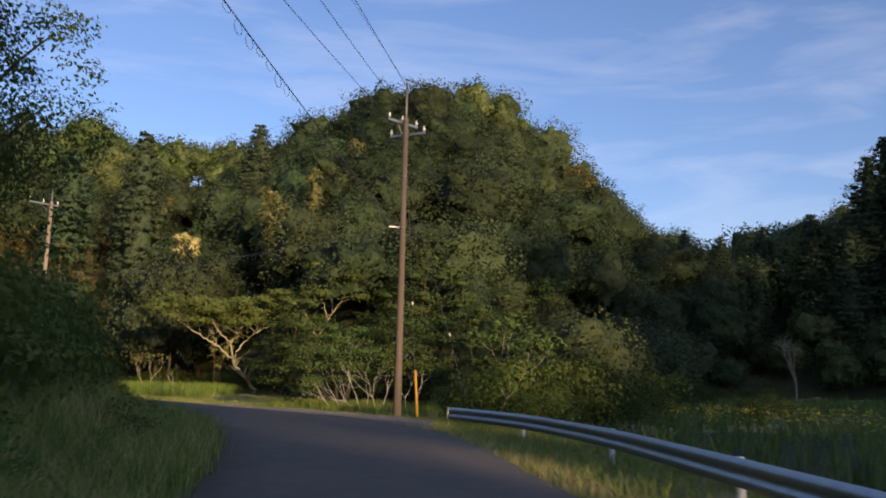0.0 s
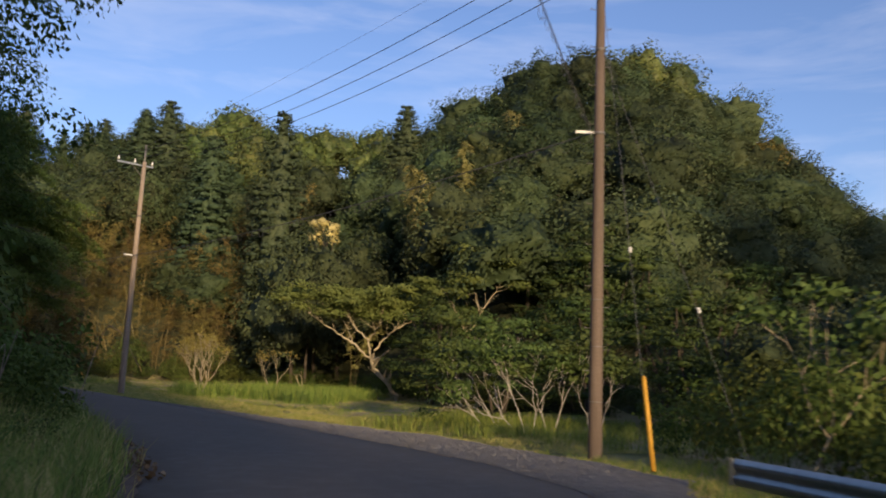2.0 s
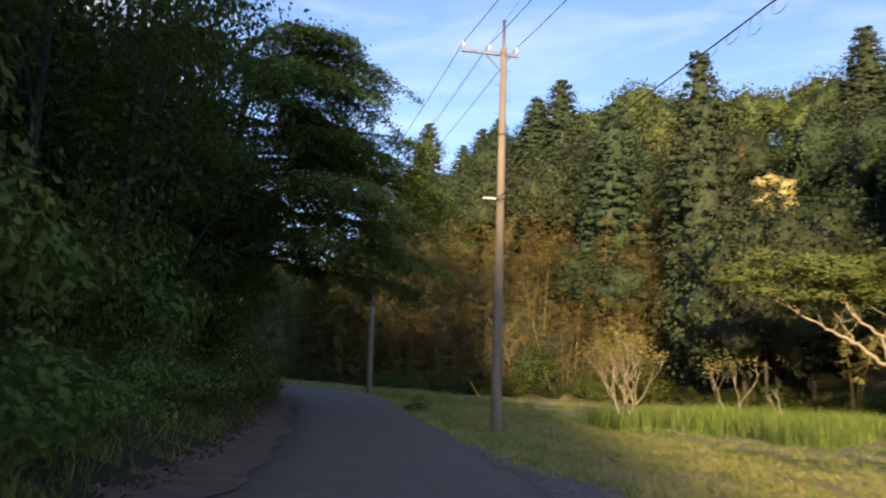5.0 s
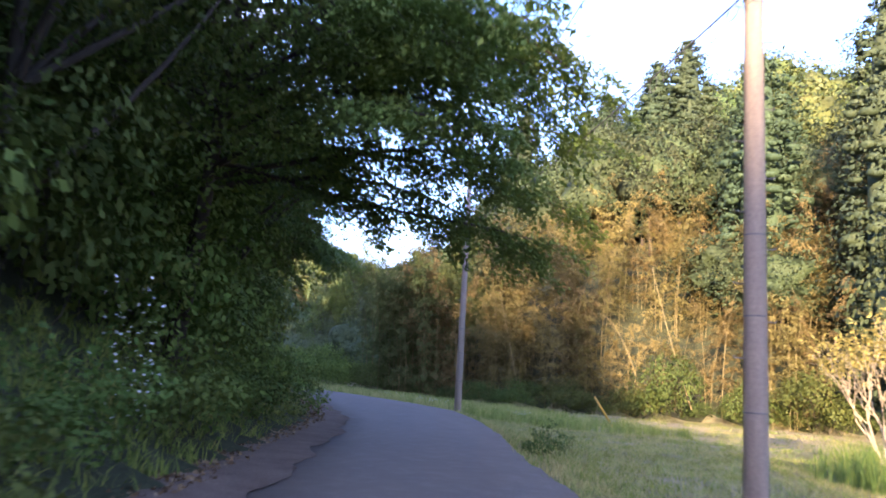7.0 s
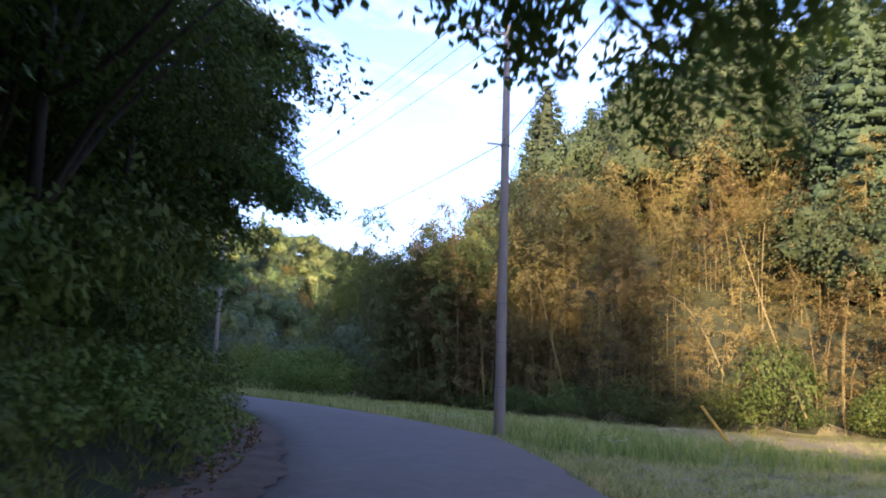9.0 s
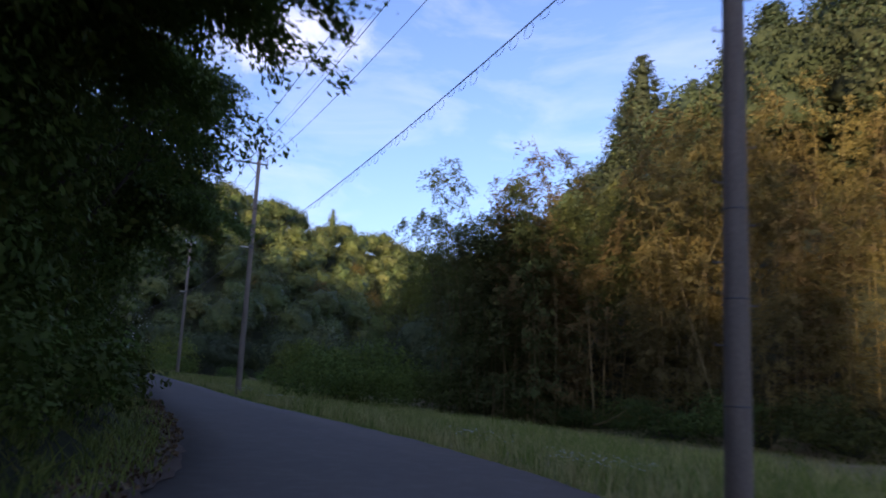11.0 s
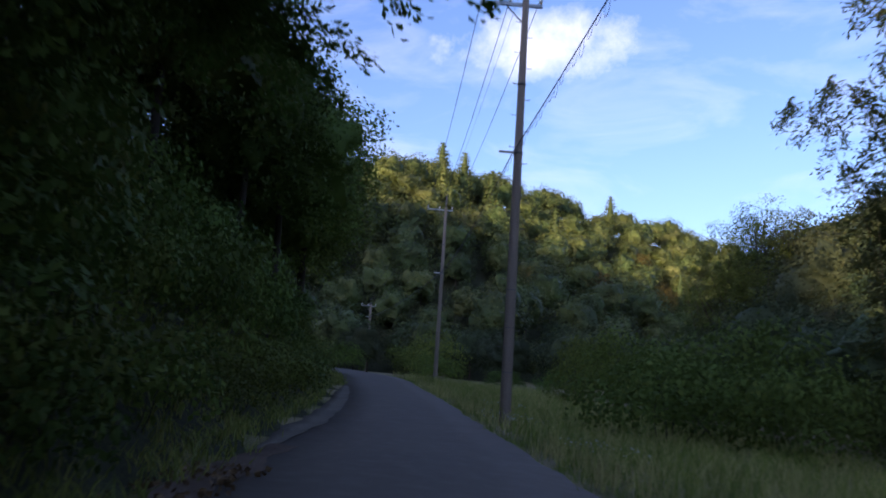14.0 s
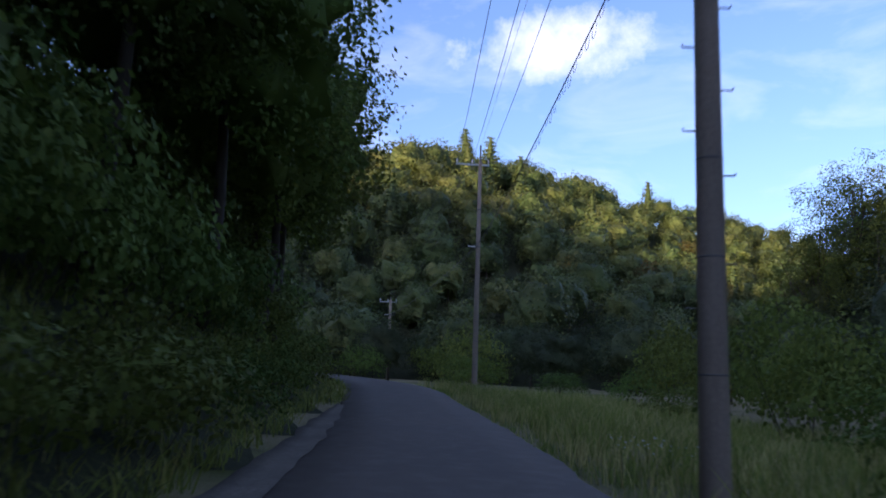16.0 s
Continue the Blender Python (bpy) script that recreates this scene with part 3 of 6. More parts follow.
def lobe_leaves(shape, centre, radii, count, length, width, r, up=0.35, shell=0.7, droop=0.0):
    """Leaves spread over the outer part of a rounded clump."""
    d = r.normal(size=(count, 3))
    d[:, 2] += up
    d /= np.linalg.norm(d, axis=1)[:, None]
    rad = shell + (1 - shell) * r.random(count) ** 0.6
    c = np.asarray(centre) + d * np.asarray(radii) * rad[:, None]
    n = d + np.array([0, 0, 0.6]) + 0.6 * r.normal(size=(count, 3))
    along = d + 0.6 * r.normal(size=(count, 3)) - np.array([0, 0, droop])
    shape.leaves(c, n, length, width, r, along)


ICO_V = np.array([(0, 0, 1), (0, 0, -1)] + [(0.894 * math.cos(k * 1.2566), 0.894 * math.sin(k * 1.2566), 0.447) for k in range(5)] + [(0.894 * math.cos((k + 0.5) * 1.2566), 0.894 * math.sin((k + 0.5) * 1.2566), -0.447) for k in range(5)])
ICO_T = np.array([(0, 2 + k, 2 + (k + 1) % 5) for k in range(5)] + [(1, 7 + (k + 1) % 5, 7 + k) for k in range(5)] + [(2 + k, 7 + k, 2 + (k + 1) % 5) for k in range(5)] + [(7 + k, 7 + (k + 1) % 5, 2 + (k + 1) % 5) for k in range(5)])


def tuft(shape, centre, axis, size, count, leaf, r, flat=0.55, jitter=0.3, droop=0.4, core=0.5):
    """A leafy cushion: leaves lie loosely like shingles over its top and rim, some round a close inner mass."""
    c = np.asarray(centre, float)
    if core:
        v = ICO_V * (core * size * r.uniform(0.7, 1.15, (12, 1))) * np.array([1, 1, flat])
        shape.add(v + c - np.array([0, 0, 0.1 * size * flat]), None, ICO_T, ICO_V)
    d = r.normal(size=(count, 3)) + np.asarray(axis) * 0.6 + np.array([0, 0, 0.3])
    d /= np.linalg.norm(d, axis=1)[:, None]
    wave = 1 + 0.22 * np.sin(5 * d[:, 0] + r.random() * 6) * np.sin(4 * d[:, 1] + r.random() * 6) + 0.12 * np.sin(9 * d[:, 2] + 7 * d[:, 0])
    pos = c + d * (size * wave * (0.42 + 0.66 * r.random(count) ** 0.6))[:, None] * np.array([1, 1, flat])
    n = d + np.array([0, 0, 0.35]) + jitter * r.normal(size=(count, 3))
    out = d * np.array([1, 1, 0.2]) + 0.6 * r.normal(size=(count, 3)) - np.array([0, 0, droop])
    shape.leaves(pos, n, leaf[0], leaf[1], r, out, bulge=d * 0.8 + np.asarray(axis) * 0.4)


def broad_tree_parts(seed, height=8.6, radius=4.6, base=0.10, tufts=30, each=62, leaf=(0.19, 0.14), flat=0.62, droop=0.4, limbs=4, jitter=0.3, inner=0.62, size=(0.22, 0.38), core=0.5, full=1.62):
    """Trunk with limbs, and a rounded, lobed crown of boughs, each a cushion of leaves."""
    r = np.random.default_rng(seed)
    trunk, crown = Shape(), Shape()
    stem = limb((0, 0, -0.6), (r.normal() * 0.3, r.normal() * 0.3, height * 0.8), 0.3, r)
    trunk.tube(stem, np.linspace(0.012 * height, 0.004 * height, 6), 6)
    low = height * base
    half = (height - low) * 0.5
    lobes = r.uniform(0, 6.28, 3)
    for i in range(tufts):
        w = 1 - full * (i + 0.5) / tufts
        a = i * 2.39996 + r.normal() * 0.3
        q = math.sqrt(max(0.02, 1 - w * w))
        wide = 1 + 0.20 * math.sin(2 * a + lobes[0]) + 0.14 * math.sin(3 * a + 2 * w + lobes[1])
        big = radius * r.uniform(*size)
        deep = r.uniform(inner, 0.92)
        d = np.array([math.cos(a) * q, math.sin(a) * q, w])
        c = np.array([0, 0, low + half]) + d * deep * np.array([(radius - 0.5 * big) * wide, (radius - 0.5 * big) * wide, half - 0.4 * big * flat + 0.10 * half * math.sin(2.0 * a + lobes[2])])
        tuft(crown, c, d, big, each, leaf, r, flat, jitter, droop, core)
        if i % max(1, tufts // limbs) == 0 and c[2] > 0.4 * height:
            trunk.tube(limb(stem[min(5, 1 + int(4.2 * max(0.0, c[2] / height - 0.25)))], c, 0.25, r), np.linspace(0.007 * height, 0.002 * height, 6), 5, cap=False)
    return trunk, crown


def around(n, low):
    """Directions spread evenly over a sphere from its top down to the height low."""
    k = np.arange(n) + 0.5
    w = 1 - (1 - low) * k / n
    q, a = np.sqrt(1 - w * w), k * 2.39996
    return np.stack([np.cos(a) * q, np.sin(a) * q, w], 1)


def swell(d, bumps, width, height):
    """How far a billowing crown swells out along the directions d, and which way its surface leans there."""
    dots = d @ bumps.T
    near = np.argmax(dots, 1)
    far = np.sqrt(np.maximum(0, 2 - 2 * dots[np.arange(len(d)), near])) / width
    return height[near] * (1 - far ** 2), (d - bumps[near]) / width


def billow_tree_parts(seed, height=8.6, radius=4.6, base=0.08, count=3500, leaf=(0.27, 0.18), lobes=30, body=(16, 9), low=-0.75):
    """Trunk, and a close crown that billows out in large and small lobes, with leaves over all of it."""
    r = np.random.default_rng(seed)
    trunk, crown = Shape(), Shape()
    trunk.tube(limb((0, 0, -0.6), (r.normal() * 0.3, r.normal() * 0.3, height * 0.7), 0.3, r), np.linspace(0.017 * height, 0.006 * height, 6), 6)
    half = height * (1 - base) / 2
    centre = np.array([r.normal() * 0.1 * radius, r.normal() * 0.1 * radius, height * base + half])
    radii = np.array([radius * r.uniform(0.85, 1.1), radius * r.uniform(0.85, 1.1), half])
    rough = lambda n, j: (lambda b: b / np.linalg.norm(b, axis=1)[:, None])(around(n, -1.0) + j * r.normal(size=(n, 3)))
    large, small = rough(lobes, 0.22), rough(lobes * 7, 0.10)
    h_large, h_small = r.uniform(0.08, 0.36, len(large)), r.uniform(0.02, 0.17, len(small))
    w_large, w_small = 1.9 / math.sqrt(lobes), 1.9 / math.sqrt(lobes * 7)

    def surface(d):
        up, lean = swell(d, large, w_large, h_large)
        up2, lean2 = swell(d, small, w_small, h_small)
        n = d * 0.55 + lean * 0.6 + lean2 * 0.55 + np.array([0, 0, 0.2])
        return 0.72 + up + up2, n / np.linalg.norm(n, axis=1)[:, None]

    rings, cols = body[1], body[0]
    lat = np.linspace(0.02, math.acos(low), rings)
    lon = np.arange(cols) * 2 * np.pi / cols
    grid = np.stack([np.sin(lat)[:, None] * np.cos(lon), np.sin(lat)[:, None] * np.sin(lon), np.cos(lat)[:, None] * np.ones(cols)], -1).reshape(-1, 3)
    far, n = surface(grid)
    i, j = np.meshgrid(np.arange(rings - 1), np.arange(cols), indexing="ij")
    j2 = (j + 1) % cols
    crown.add(centre + grid * radii * (far * 0.77)[:, None], np.stack([i * cols + j, (i + 1) * cols + j, (i + 1) * cols + j2, i * cols + j2], -1).reshape(-1, 4), None, n)
    d = around(count, low) + 0.03 * r.normal(size=(count, 3))
    d /= np.linalg.norm(d, axis=1)[:, None]
    far, n = surface(d)
    loose = r.random(count)
    pos = centre + d * radii * (far * (0.93 + 0.10 * loose + np.where(loose > 0.93, 0.07, 0)))[:, None]
    crown.leaves(pos, n + 0.6 * r.normal(size=(count, 3)) + np.array([0, 0, 0.3]), leaf[0], leaf[1], r, d * np.array([1, 1, 0.3]) + 0.6 * r.normal(size=(count, 3)) - np.array([0, 0, 0.35]), bulge=n + 0.42 * r.normal(size=(count, 3)))
    return trunk, crown


def tier_tree_parts(seed, height=6.5, radius=3.6, tiers=5, each=120, leaf=(0.19, 0.115), stems=3):
    """A wide, low tree whose leaves lie in flat layers."""
    r = np.random.default_rng(seed)
    trunk, crown = Shape(), Shape()
    for k in range(stems):
        a = k * 6.28 / stems + r.random()
        foot = np.array([0.25 * math.cos(a), 0.25 * math.sin(a), -0.4])
        tip = np.array([radius * 0.45 * math.cos(a), radius * 0.45 * math.sin(a), height * 0.78])
        trunk.tube(limb(foot, tip, 0.3, r), np.linspace(0.09, 0.03, 6), 6)
    for i in range(tiers * 6):
        f = (i // 6 + 0.8 * r.random()) / tiers
        z = height * (0.22 + 0.74 * f)
        ring = radius * (1 - 0.55 * f) * (0.45 + 0.5 * r.random())
        a = i * 1.047 + (i // 6) * 0.5 + r.normal() * 0.2
        c = np.array([math.cos(a) * ring, math.sin(a) * ring, z + 0.35 * r.normal()])
        tuft(crown, c, (0.5 * math.cos(a), 0.5 * math.sin(a), 0.4), radius * r.uniform(0.24, 0.40), each, leaf, r, 0.34, 0.45, 0.3, 0.4)
        if i % 3 == 0:
            trunk.tube(limb((0.3 * c[0], 0.3 * c[1], z * 0.62), c, 0.15, r), np.linspace(0.035, 0.012, 6), 4, cap=False)
    return trunk, crown


def cedar_parts(seed, height=20.0, radius=4.2, base=0.03, each=34, leaf=(0.27, 0.15), step=0.028):
    """A tall pointed conifer: tier on tier of shaggy drooping sprays round a close inner mass."""
    r = np.random.default_rng(seed)
    trunk, crown = Shape(), Shape()
    trunk.tube([(0, 0, -0.8), (0.05, 0, height * 0.4), (0, 0.05, height * 0.97)], [0.014 * height, 0.010 * height, 0.02], 8)
    f = 0.0
    while f < 0.975:
        ring = radius * (1 - math.exp(-0.75 * height * (1 - f) / radius)) * r.uniform(0.82, 1.12)
        n = max(4, int(4.5 + 1.6 * ring))
        turn = r.random() * 6.28
        for j in range(n):
            a = turn + j * 6.283 / n + r.normal() * 0.15
            d = np.array([math.cos(a), math.sin(a), 0.0])
            z = height * (base + (1 - base) * min(0.985, f + r.uniform(-0.012, 0.012)))
            tuft(crown, d * ring * r.uniform(0.5, 0.68) + np.array([0, 0, z - 0.12 * ring]), d * 0.9, (0.36 * ring + 0.24) * r.uniform(0.7, 1.3), each, leaf, r, 0.5, 0.7, 0.5, 0.4)
        f += step + 0.018 * ring / radius
    lift = np.linspace(base, 0.96, 8)
    a = np.arange(10) * 0.62832
    wide = radius * 0.36 * (1 - np.exp(-0.75 * height * (1 - lift) / radius))
    body = np.stack([wide[:, None] * np.cos(a), wide[:, None] * np.sin(a), (lift * height)[:, None] * np.ones(10)], -1).reshape(-1, 3)
    i, j = np.meshgrid(np.arange(7), np.arange(10), indexing="ij")
    crown.add(body, np.stack([i * 10 + j, i * 10 + (j + 1) % 10, (i + 1) * 10 + (j + 1) % 10, (i + 1) * 10 + j], -1).reshape(-1, 4), None, np.tile(np.stack([np.cos(a), np.sin(a), 0.2 + 0 * a], 1), (8, 1)))
    return trunk, crown


def bamboo_parts(seed, height=11.0, spread=1.9, culms=6, count=2000, leaf=(0.46, 0.115), arch=(0.8, 3.2), start=0.05, sprays=26, thick=0.026):
    """A clump of bamboo: thin arching canes with feathery drooping leaves."""
    r = np.random.default_rng(seed)
    canes, crown = [], Shape()
    for i in range(culms):
        a, q = r.random() * 6.28, spread * math.sqrt(r.random())
        foot = np.array([q * math.cos(a), q * math.sin(a), -0.3])
        h = height * r.uniform(0.65, 1.08)
        b = a + r.normal() * 0.8
        bow = r.uniform(*arch)
        u = np.linspace(0, 1, 8)
        line = foot + np.stack([math.cos(b) * bow * u ** 2.6, math.sin(b) * bow * u ** 2.6, h * (u - 0.12 * u ** 4)], 1)
        canes.append(Shape().tube(line, np.linspace(thick, 0.006, 8), 5, cap=False))
        for j in range(sprays):
            f = start + (1.0 - start) * r.random() ** 0.8
            root = np.array([np.interp(f, u, line[:, m]) for m in range(3)])
            c = r.random() * 6.28
            out = np.array([math.cos(c), math.sin(c), 0.35]) * r.uniform(0.6, 1.5) * (1.25 - 0.55 * f)
            n = count // (culms * sprays)
            w = r.random((n, 1)) ** 0.8
            pos = root + out * w - np.array([0, 0, 0.6]) * w ** 2 + r.normal(size=(n, 3)) * 0.09
            side = (pos - root) * np.array([1, 1, 0]) + 0.35 * root * np.array([1, 1, 0]) + np.array([0, 0, 0.35])
            side /= np.linalg.norm(side, axis=1)[:, None]
            crown.leaves(pos, 0.6 * r.normal(size=(n, 3)) + np.array([0, 0, 0.9]) + 0.5 * out, leaf[0], leaf[1], r, out * 0.8 + r.normal(size=(n, 3)) * 0.35 - np.array([0, 0, 0.55]), bulge=side)
    return canes, crown


def shrub_parts(seed, radius=1.5, height=1.9, each=80, leaf=(0.135, 0.078), tufts=15):
    """A dense roadside shrub."""
    r = np.random.default_rng(seed)
    stems, crown = Shape(), Shape()
    for i in range(tufts):
        a, q = i * 2.4, radius * math.sqrt((i + 0.5) / tufts) * 0.8
        z = height * r.uniform(0.2, 0.85) * (1.1 - 0.5 * q / radius)
        c = np.array([q * math.cos(a), q * math.sin(a), z])
        axis = np.array([math.cos(a), math.sin(a), 0.5]) * (q / radius + 0.2)
        tuft(crown, c, axis, radius * r.uniform(0.28, 0.46), each, leaf, r, 0.75, 0.5, 0.5, 0.0 if leaf[0] < 0.25 else 0.3)
        if i % 3 == 0:
            stems.tube(limb((0.2 * c[0], 0.2 * c[1], -0.3), c, 0.12, r), np.linspace(0.012, 0.004, 6), 4, cap=False)
    return stems, crown


def hang_tree_parts(seed, reach=8.9, top=15.0, low=4.5, limbs=44, leaf=(0.15, 0.07), sprays=13, each=130):
    """A broad tree whose long limbs reach out over the lane and end in hanging layered sprays."""
    r = np.random.default_rng(seed)
    trunk, crown = Shape(), Shape()
    stem = limb((0, 0, -0.6), (0.8, 0.2, top * 0.85), 0.3, r)
    trunk.tube(stem, np.linspace(0.20, 0.06, 6), 8)
    u = np.linspace(0, 1, 7)
    for i in range(limbs):
        f = (i + 0.5) / limbs
        z0 = low * 0.85 + (top - low) * 0.85 * f
        a = r.normal() * 0.62 if i % 5 else r.uniform(1.5, 4.8)
        long = (reach * (1 - 0.42 * f ** 2) * r.uniform(0.62, 1.0)) if i % 5 else r.uniform(2.5, 4.5)
        rise = 2.2 * r.uniform(0.6, 1.1) + 0.8 * f
        fall = rise * r.uniform(0.8, 1.0) + r.uniform(0.0, 1.6)
        d = np.array([math.cos(a), math.sin(a), 0.0])
        foot = np.array([np.interp(z0, stem[:, 2], stem[:, k]) for k in range(3)])
        line = foot + d * (long * u)[:, None] + np.array([0, 0, 1.0]) * (rise * u - fall * u ** 2.4)[:, None] + np.sin(np.pi * u)[:, None] * r.normal(size=3) * 0.3
        trunk.tube(line, np.linspace(0.075, 0.012, 7), 5, cap=False)
        for j in range(sprays):
            g = 0.22 + 0.80 * (j + r.random()) / sprays
            root = np.array([np.interp(min(g, 1), u, line[:, k]) for k in range(3)])
            b = a + (1 if j % 2 else -1) * r.uniform(0.3, 1.2)
            e = np.array([math.cos(b), math.sin(b), 0.0])
            span_out = r.uniform(0.8, 1.7)
            w = r.random((each * 2, 1))
            across = np.array([-e[1], e[0], 0.0]) * (r.normal(size=(each * 2, 1)) * 0.34 * (1.1 - 0.6 * w))
            pos = root + e * span_out * w + across - np.array([0, 0, 1.0]) * (0.75 * w ** 1.8 + 0.10 * np.abs(r.normal(size=(each * 2, 1)))) + r.normal(size=(each * 2, 3)) * 0.06
            crown.leaves(pos, 0.4 * r.normal(size=(each * 2, 3)) + np.array([0, 0, 1.0]) + 0.5 * e, leaf[0], leaf[1], r, e * 0.7 + 0.5 * r.normal(size=(each * 2, 3)) - np.array([0, 0, 0.9]))
            if j % 2:
                trunk.tube([root, root + e * span_out * 0.5 + [0, 0, -0.05], root + e * span_out * 0.9 - [0, 0, 0.5]], [0.02, 0.012, 0.005], 4, cap=False)
    for i in range(40):
        a, f = i * 2.4, i / 40
        tuft(crown, (1.3 * math.cos(a), 1.3 * math.sin(a), top * (0.05 + 0.42 * f)), (math.cos(a), math.sin(a), 0.3), r.uniform(0.8, 1.3), 200, (0.16, 0.085), r, 0.7, 0.45, 0.7, 0)
    for i in range(34):
        a, f = i * 2.4, i / 34
        q = 3.2 * r.uniform(0.3, 1.0)
        tuft(crown, (q * math.cos(a) - 0.6, q * math.sin(a), top * (0.35 + 0.63 * f)), (math.cos(a), math.sin(a), 0.3), r.uniform(0.9, 1.5), 130, (0.21, 0.10), r, 0.5, 0.45, 0.7, 0)
    return trunk, crown


def fork(shape, start, way, length, radius, depth, r, tips, spread=0.6, lift=0.25, sides=6):
    """Branches that part again and again; the ends are gathered in tips."""
    way = np.asarray(way, float)
    way = way / np.linalg.norm(way)
    end = np.asarray(start) + way * length
    mid = (np.asarray(start) + end) / 2 + r.normal(size=3) * length * 0.07
    shape.tube([start, mid, end], [radius, radius * 0.82, radius * 0.62], sides, cap=False)
    if depth == 0:
        tips.append(end)
        return
    for k in range(2 if r.random() < 0.6 else 3):
        turn = way + r.normal(size=3) * spread + np.array([0, 0, lift])
        fork(shape, end, turn, length * r.uniform(0.6, 0.85), radius * 0.62, depth - 1, r, tips, spread, lift, max(3, sides - 1))


STOCK = {}


def plant(kind, variant, place, label, scale=1.0, turn=None, group="", tall=1.0):
    """Sets a plant of a kind; the first of each variant is built, the others share its meshes."""
    turn = random.uniform(0, 360) if turn is None else turn
    m = pose(*place, 0, 0, turn)
    size = Matrix.Diagonal((scale, scale, scale * tall, 1))
    key = (kind, variant)
    name, category, build, bark, leaf, bark_name, leaf_name = KINDS[kind]
    if key not in STOCK:
        wood, green = build(variant)
        ob = empty(name, m, label, category, group)
        for shape in wood if isinstance(wood, list) else [wood]:
            part(bark_name, shape, bark, ob, smooth=True)
        part(leaf_name, green, leaf, ob)
        STOCK[key] = ob
        ob.matrix_basis = m @ size
        return ob
    undo = Matrix.Diagonal((*(1 / v for v in STOCK[key].scale), 1))
    ob = copy_thing(STOCK[key], m @ size @ undo)
    return tagged(ob, label, category, group)


KINDS = {
    "broad": ("broadleaf_tree", "tree", lambda v: billow_tree_parts(100 + v, 8.0 + 0.9 * (v % 3), 4.3 + 0.35 * (v % 4), 0.03 + 0.04 * (v % 2)), BARK, LEAF_HILL, "trunk", "crown"),
    "rust": ("broadleaf_tree", "tree", lambda v: billow_tree_parts(140 + v, 8.6, 3.6, 0.08), BARK, LEAF_RUST, "trunk", "crown"),
    "yellow": ("blossoming_tree", "tree", lambda v: broad_tree_parts(150 + v, 16.2, 1.7, 0.80, 14, 110, (0.22, 0.16), 0.7), BARK, LEAF_YELLOW, "trunk", "crown"),
    "tier": ("spreading_tree", "tree", lambda v: tier_tree_parts(200 + v, 6.0 + 0.7 * (v % 3)), BARK, LEAF_TIER, "trunk", "crown"),
    "cedar": ("cedar_tree", "tree", lambda v: cedar_parts(300 + v), BARK, LEAF_NEEDLE, "trunk", "crown"),
    "big_cedar": ("cedar_tree", "tree", lambda v: cedar_parts(320 + v, 30.0, 4.4, 0.02, 40, (0.30, 0.18), 0.02), BARK, LEAF_NEEDLE, "trunk", "crown"),
    "bamboo": ("bamboo_clump", "bamboo", lambda v: bamboo_parts(400 + v, count=7400, leaf=(0.23, 0.055), sprays=38, thick=0.032), CULM, LEAF_BAMBOO, "cane", "foliage"),
    "green_bamboo": ("bamboo_clump", "bamboo", lambda v: bamboo_parts(440 + v, 12.0, count=9000, leaf=(0.20, 0.055), sprays=40), CULM, LEAF_BAMBOO_GREEN, "cane", "foliage"),
    "plume": ("bamboo_clump", "bamboo", lambda v: bamboo_parts(460 + v, 15.8, 0.5, 4, 7000, (0.34, 0.07), (0.3, 1.2) if v < 2 else (4.0, 6.0), 0.35, 46), CULM, LEAF_PLUME, "cane", "foliage"),
    "shrub": ("roadside_shrub", "shrub", lambda v: shrub_parts(500 + v, 1.5, 1.7 + 0.25 * (v % 3)), BARK, LEAF_SHADE_LIFTED, "woody_base", "foliage"),
    "bush": ("bush", "bush", lambda v: shrub_parts(540 + v, 2.0, 2.4, 120, (0.135, 0.085), 20), BARK, LEAF_BUSH, "woody_base", "foliage"),
    # the bush again in the brighter leaf tone, to lift bushes in shade
    "valley_bush": ("bush", "bush", lambda v: shrub_parts(560 + v, 2.0, 2.4, 120, (0.135, 0.085), 20), BARK, LEAF_SHADE_LIFTED, "woody_base", "foliage"),
    "side_tree": ("roadside_tree", "tree", lambda v: broad_tree_parts(600 + v, 12.0, 4.4, 0.02, 84, 150, (0.15, 0.082), 0.6, 0.6, 10, 0.5, 0.3, (0.17, 0.29), 0.0, 1.95), BARK, LEAF_BANK, "trunk", "crown"),
    "slope_tree": ("roadside_tree", "tree", lambda v: billow_tree_parts(620 + v, 12.5, 4.6, 0.24, 10500, (0.19, 0.115), 44, (20, 12), -0.9), BARK, LEAF_SHADE_LIFTED, "trunk", "crown"),
    "hang_tree": ("overhanging_tree", "tree", lambda v: hang_tree_parts(640 + v) if v == 0 else hang_tree_parts(640 + v, 4.8, 12.0, 5.2, 24), BARK, LEAF_SHADE_LIFTED, "trunk", "crown"),
}


def scatter(x0, x1, y0, y1, step, seed):
    """Places on a jittered grid."""
    r = np.random.default_rng(seed)
    xs, ys = np.meshgrid(np.arange(x0, x1, step), np.arange(y0, y1, step))
    p = np.stack([xs.ravel(), ys.ravel()], 1)
    p[:, 0] += (np.round((p[:, 1] - y0) / step) % 2) * step * 0.5
    return p + r.uniform(-0.33, 0.33, p.shape) * step


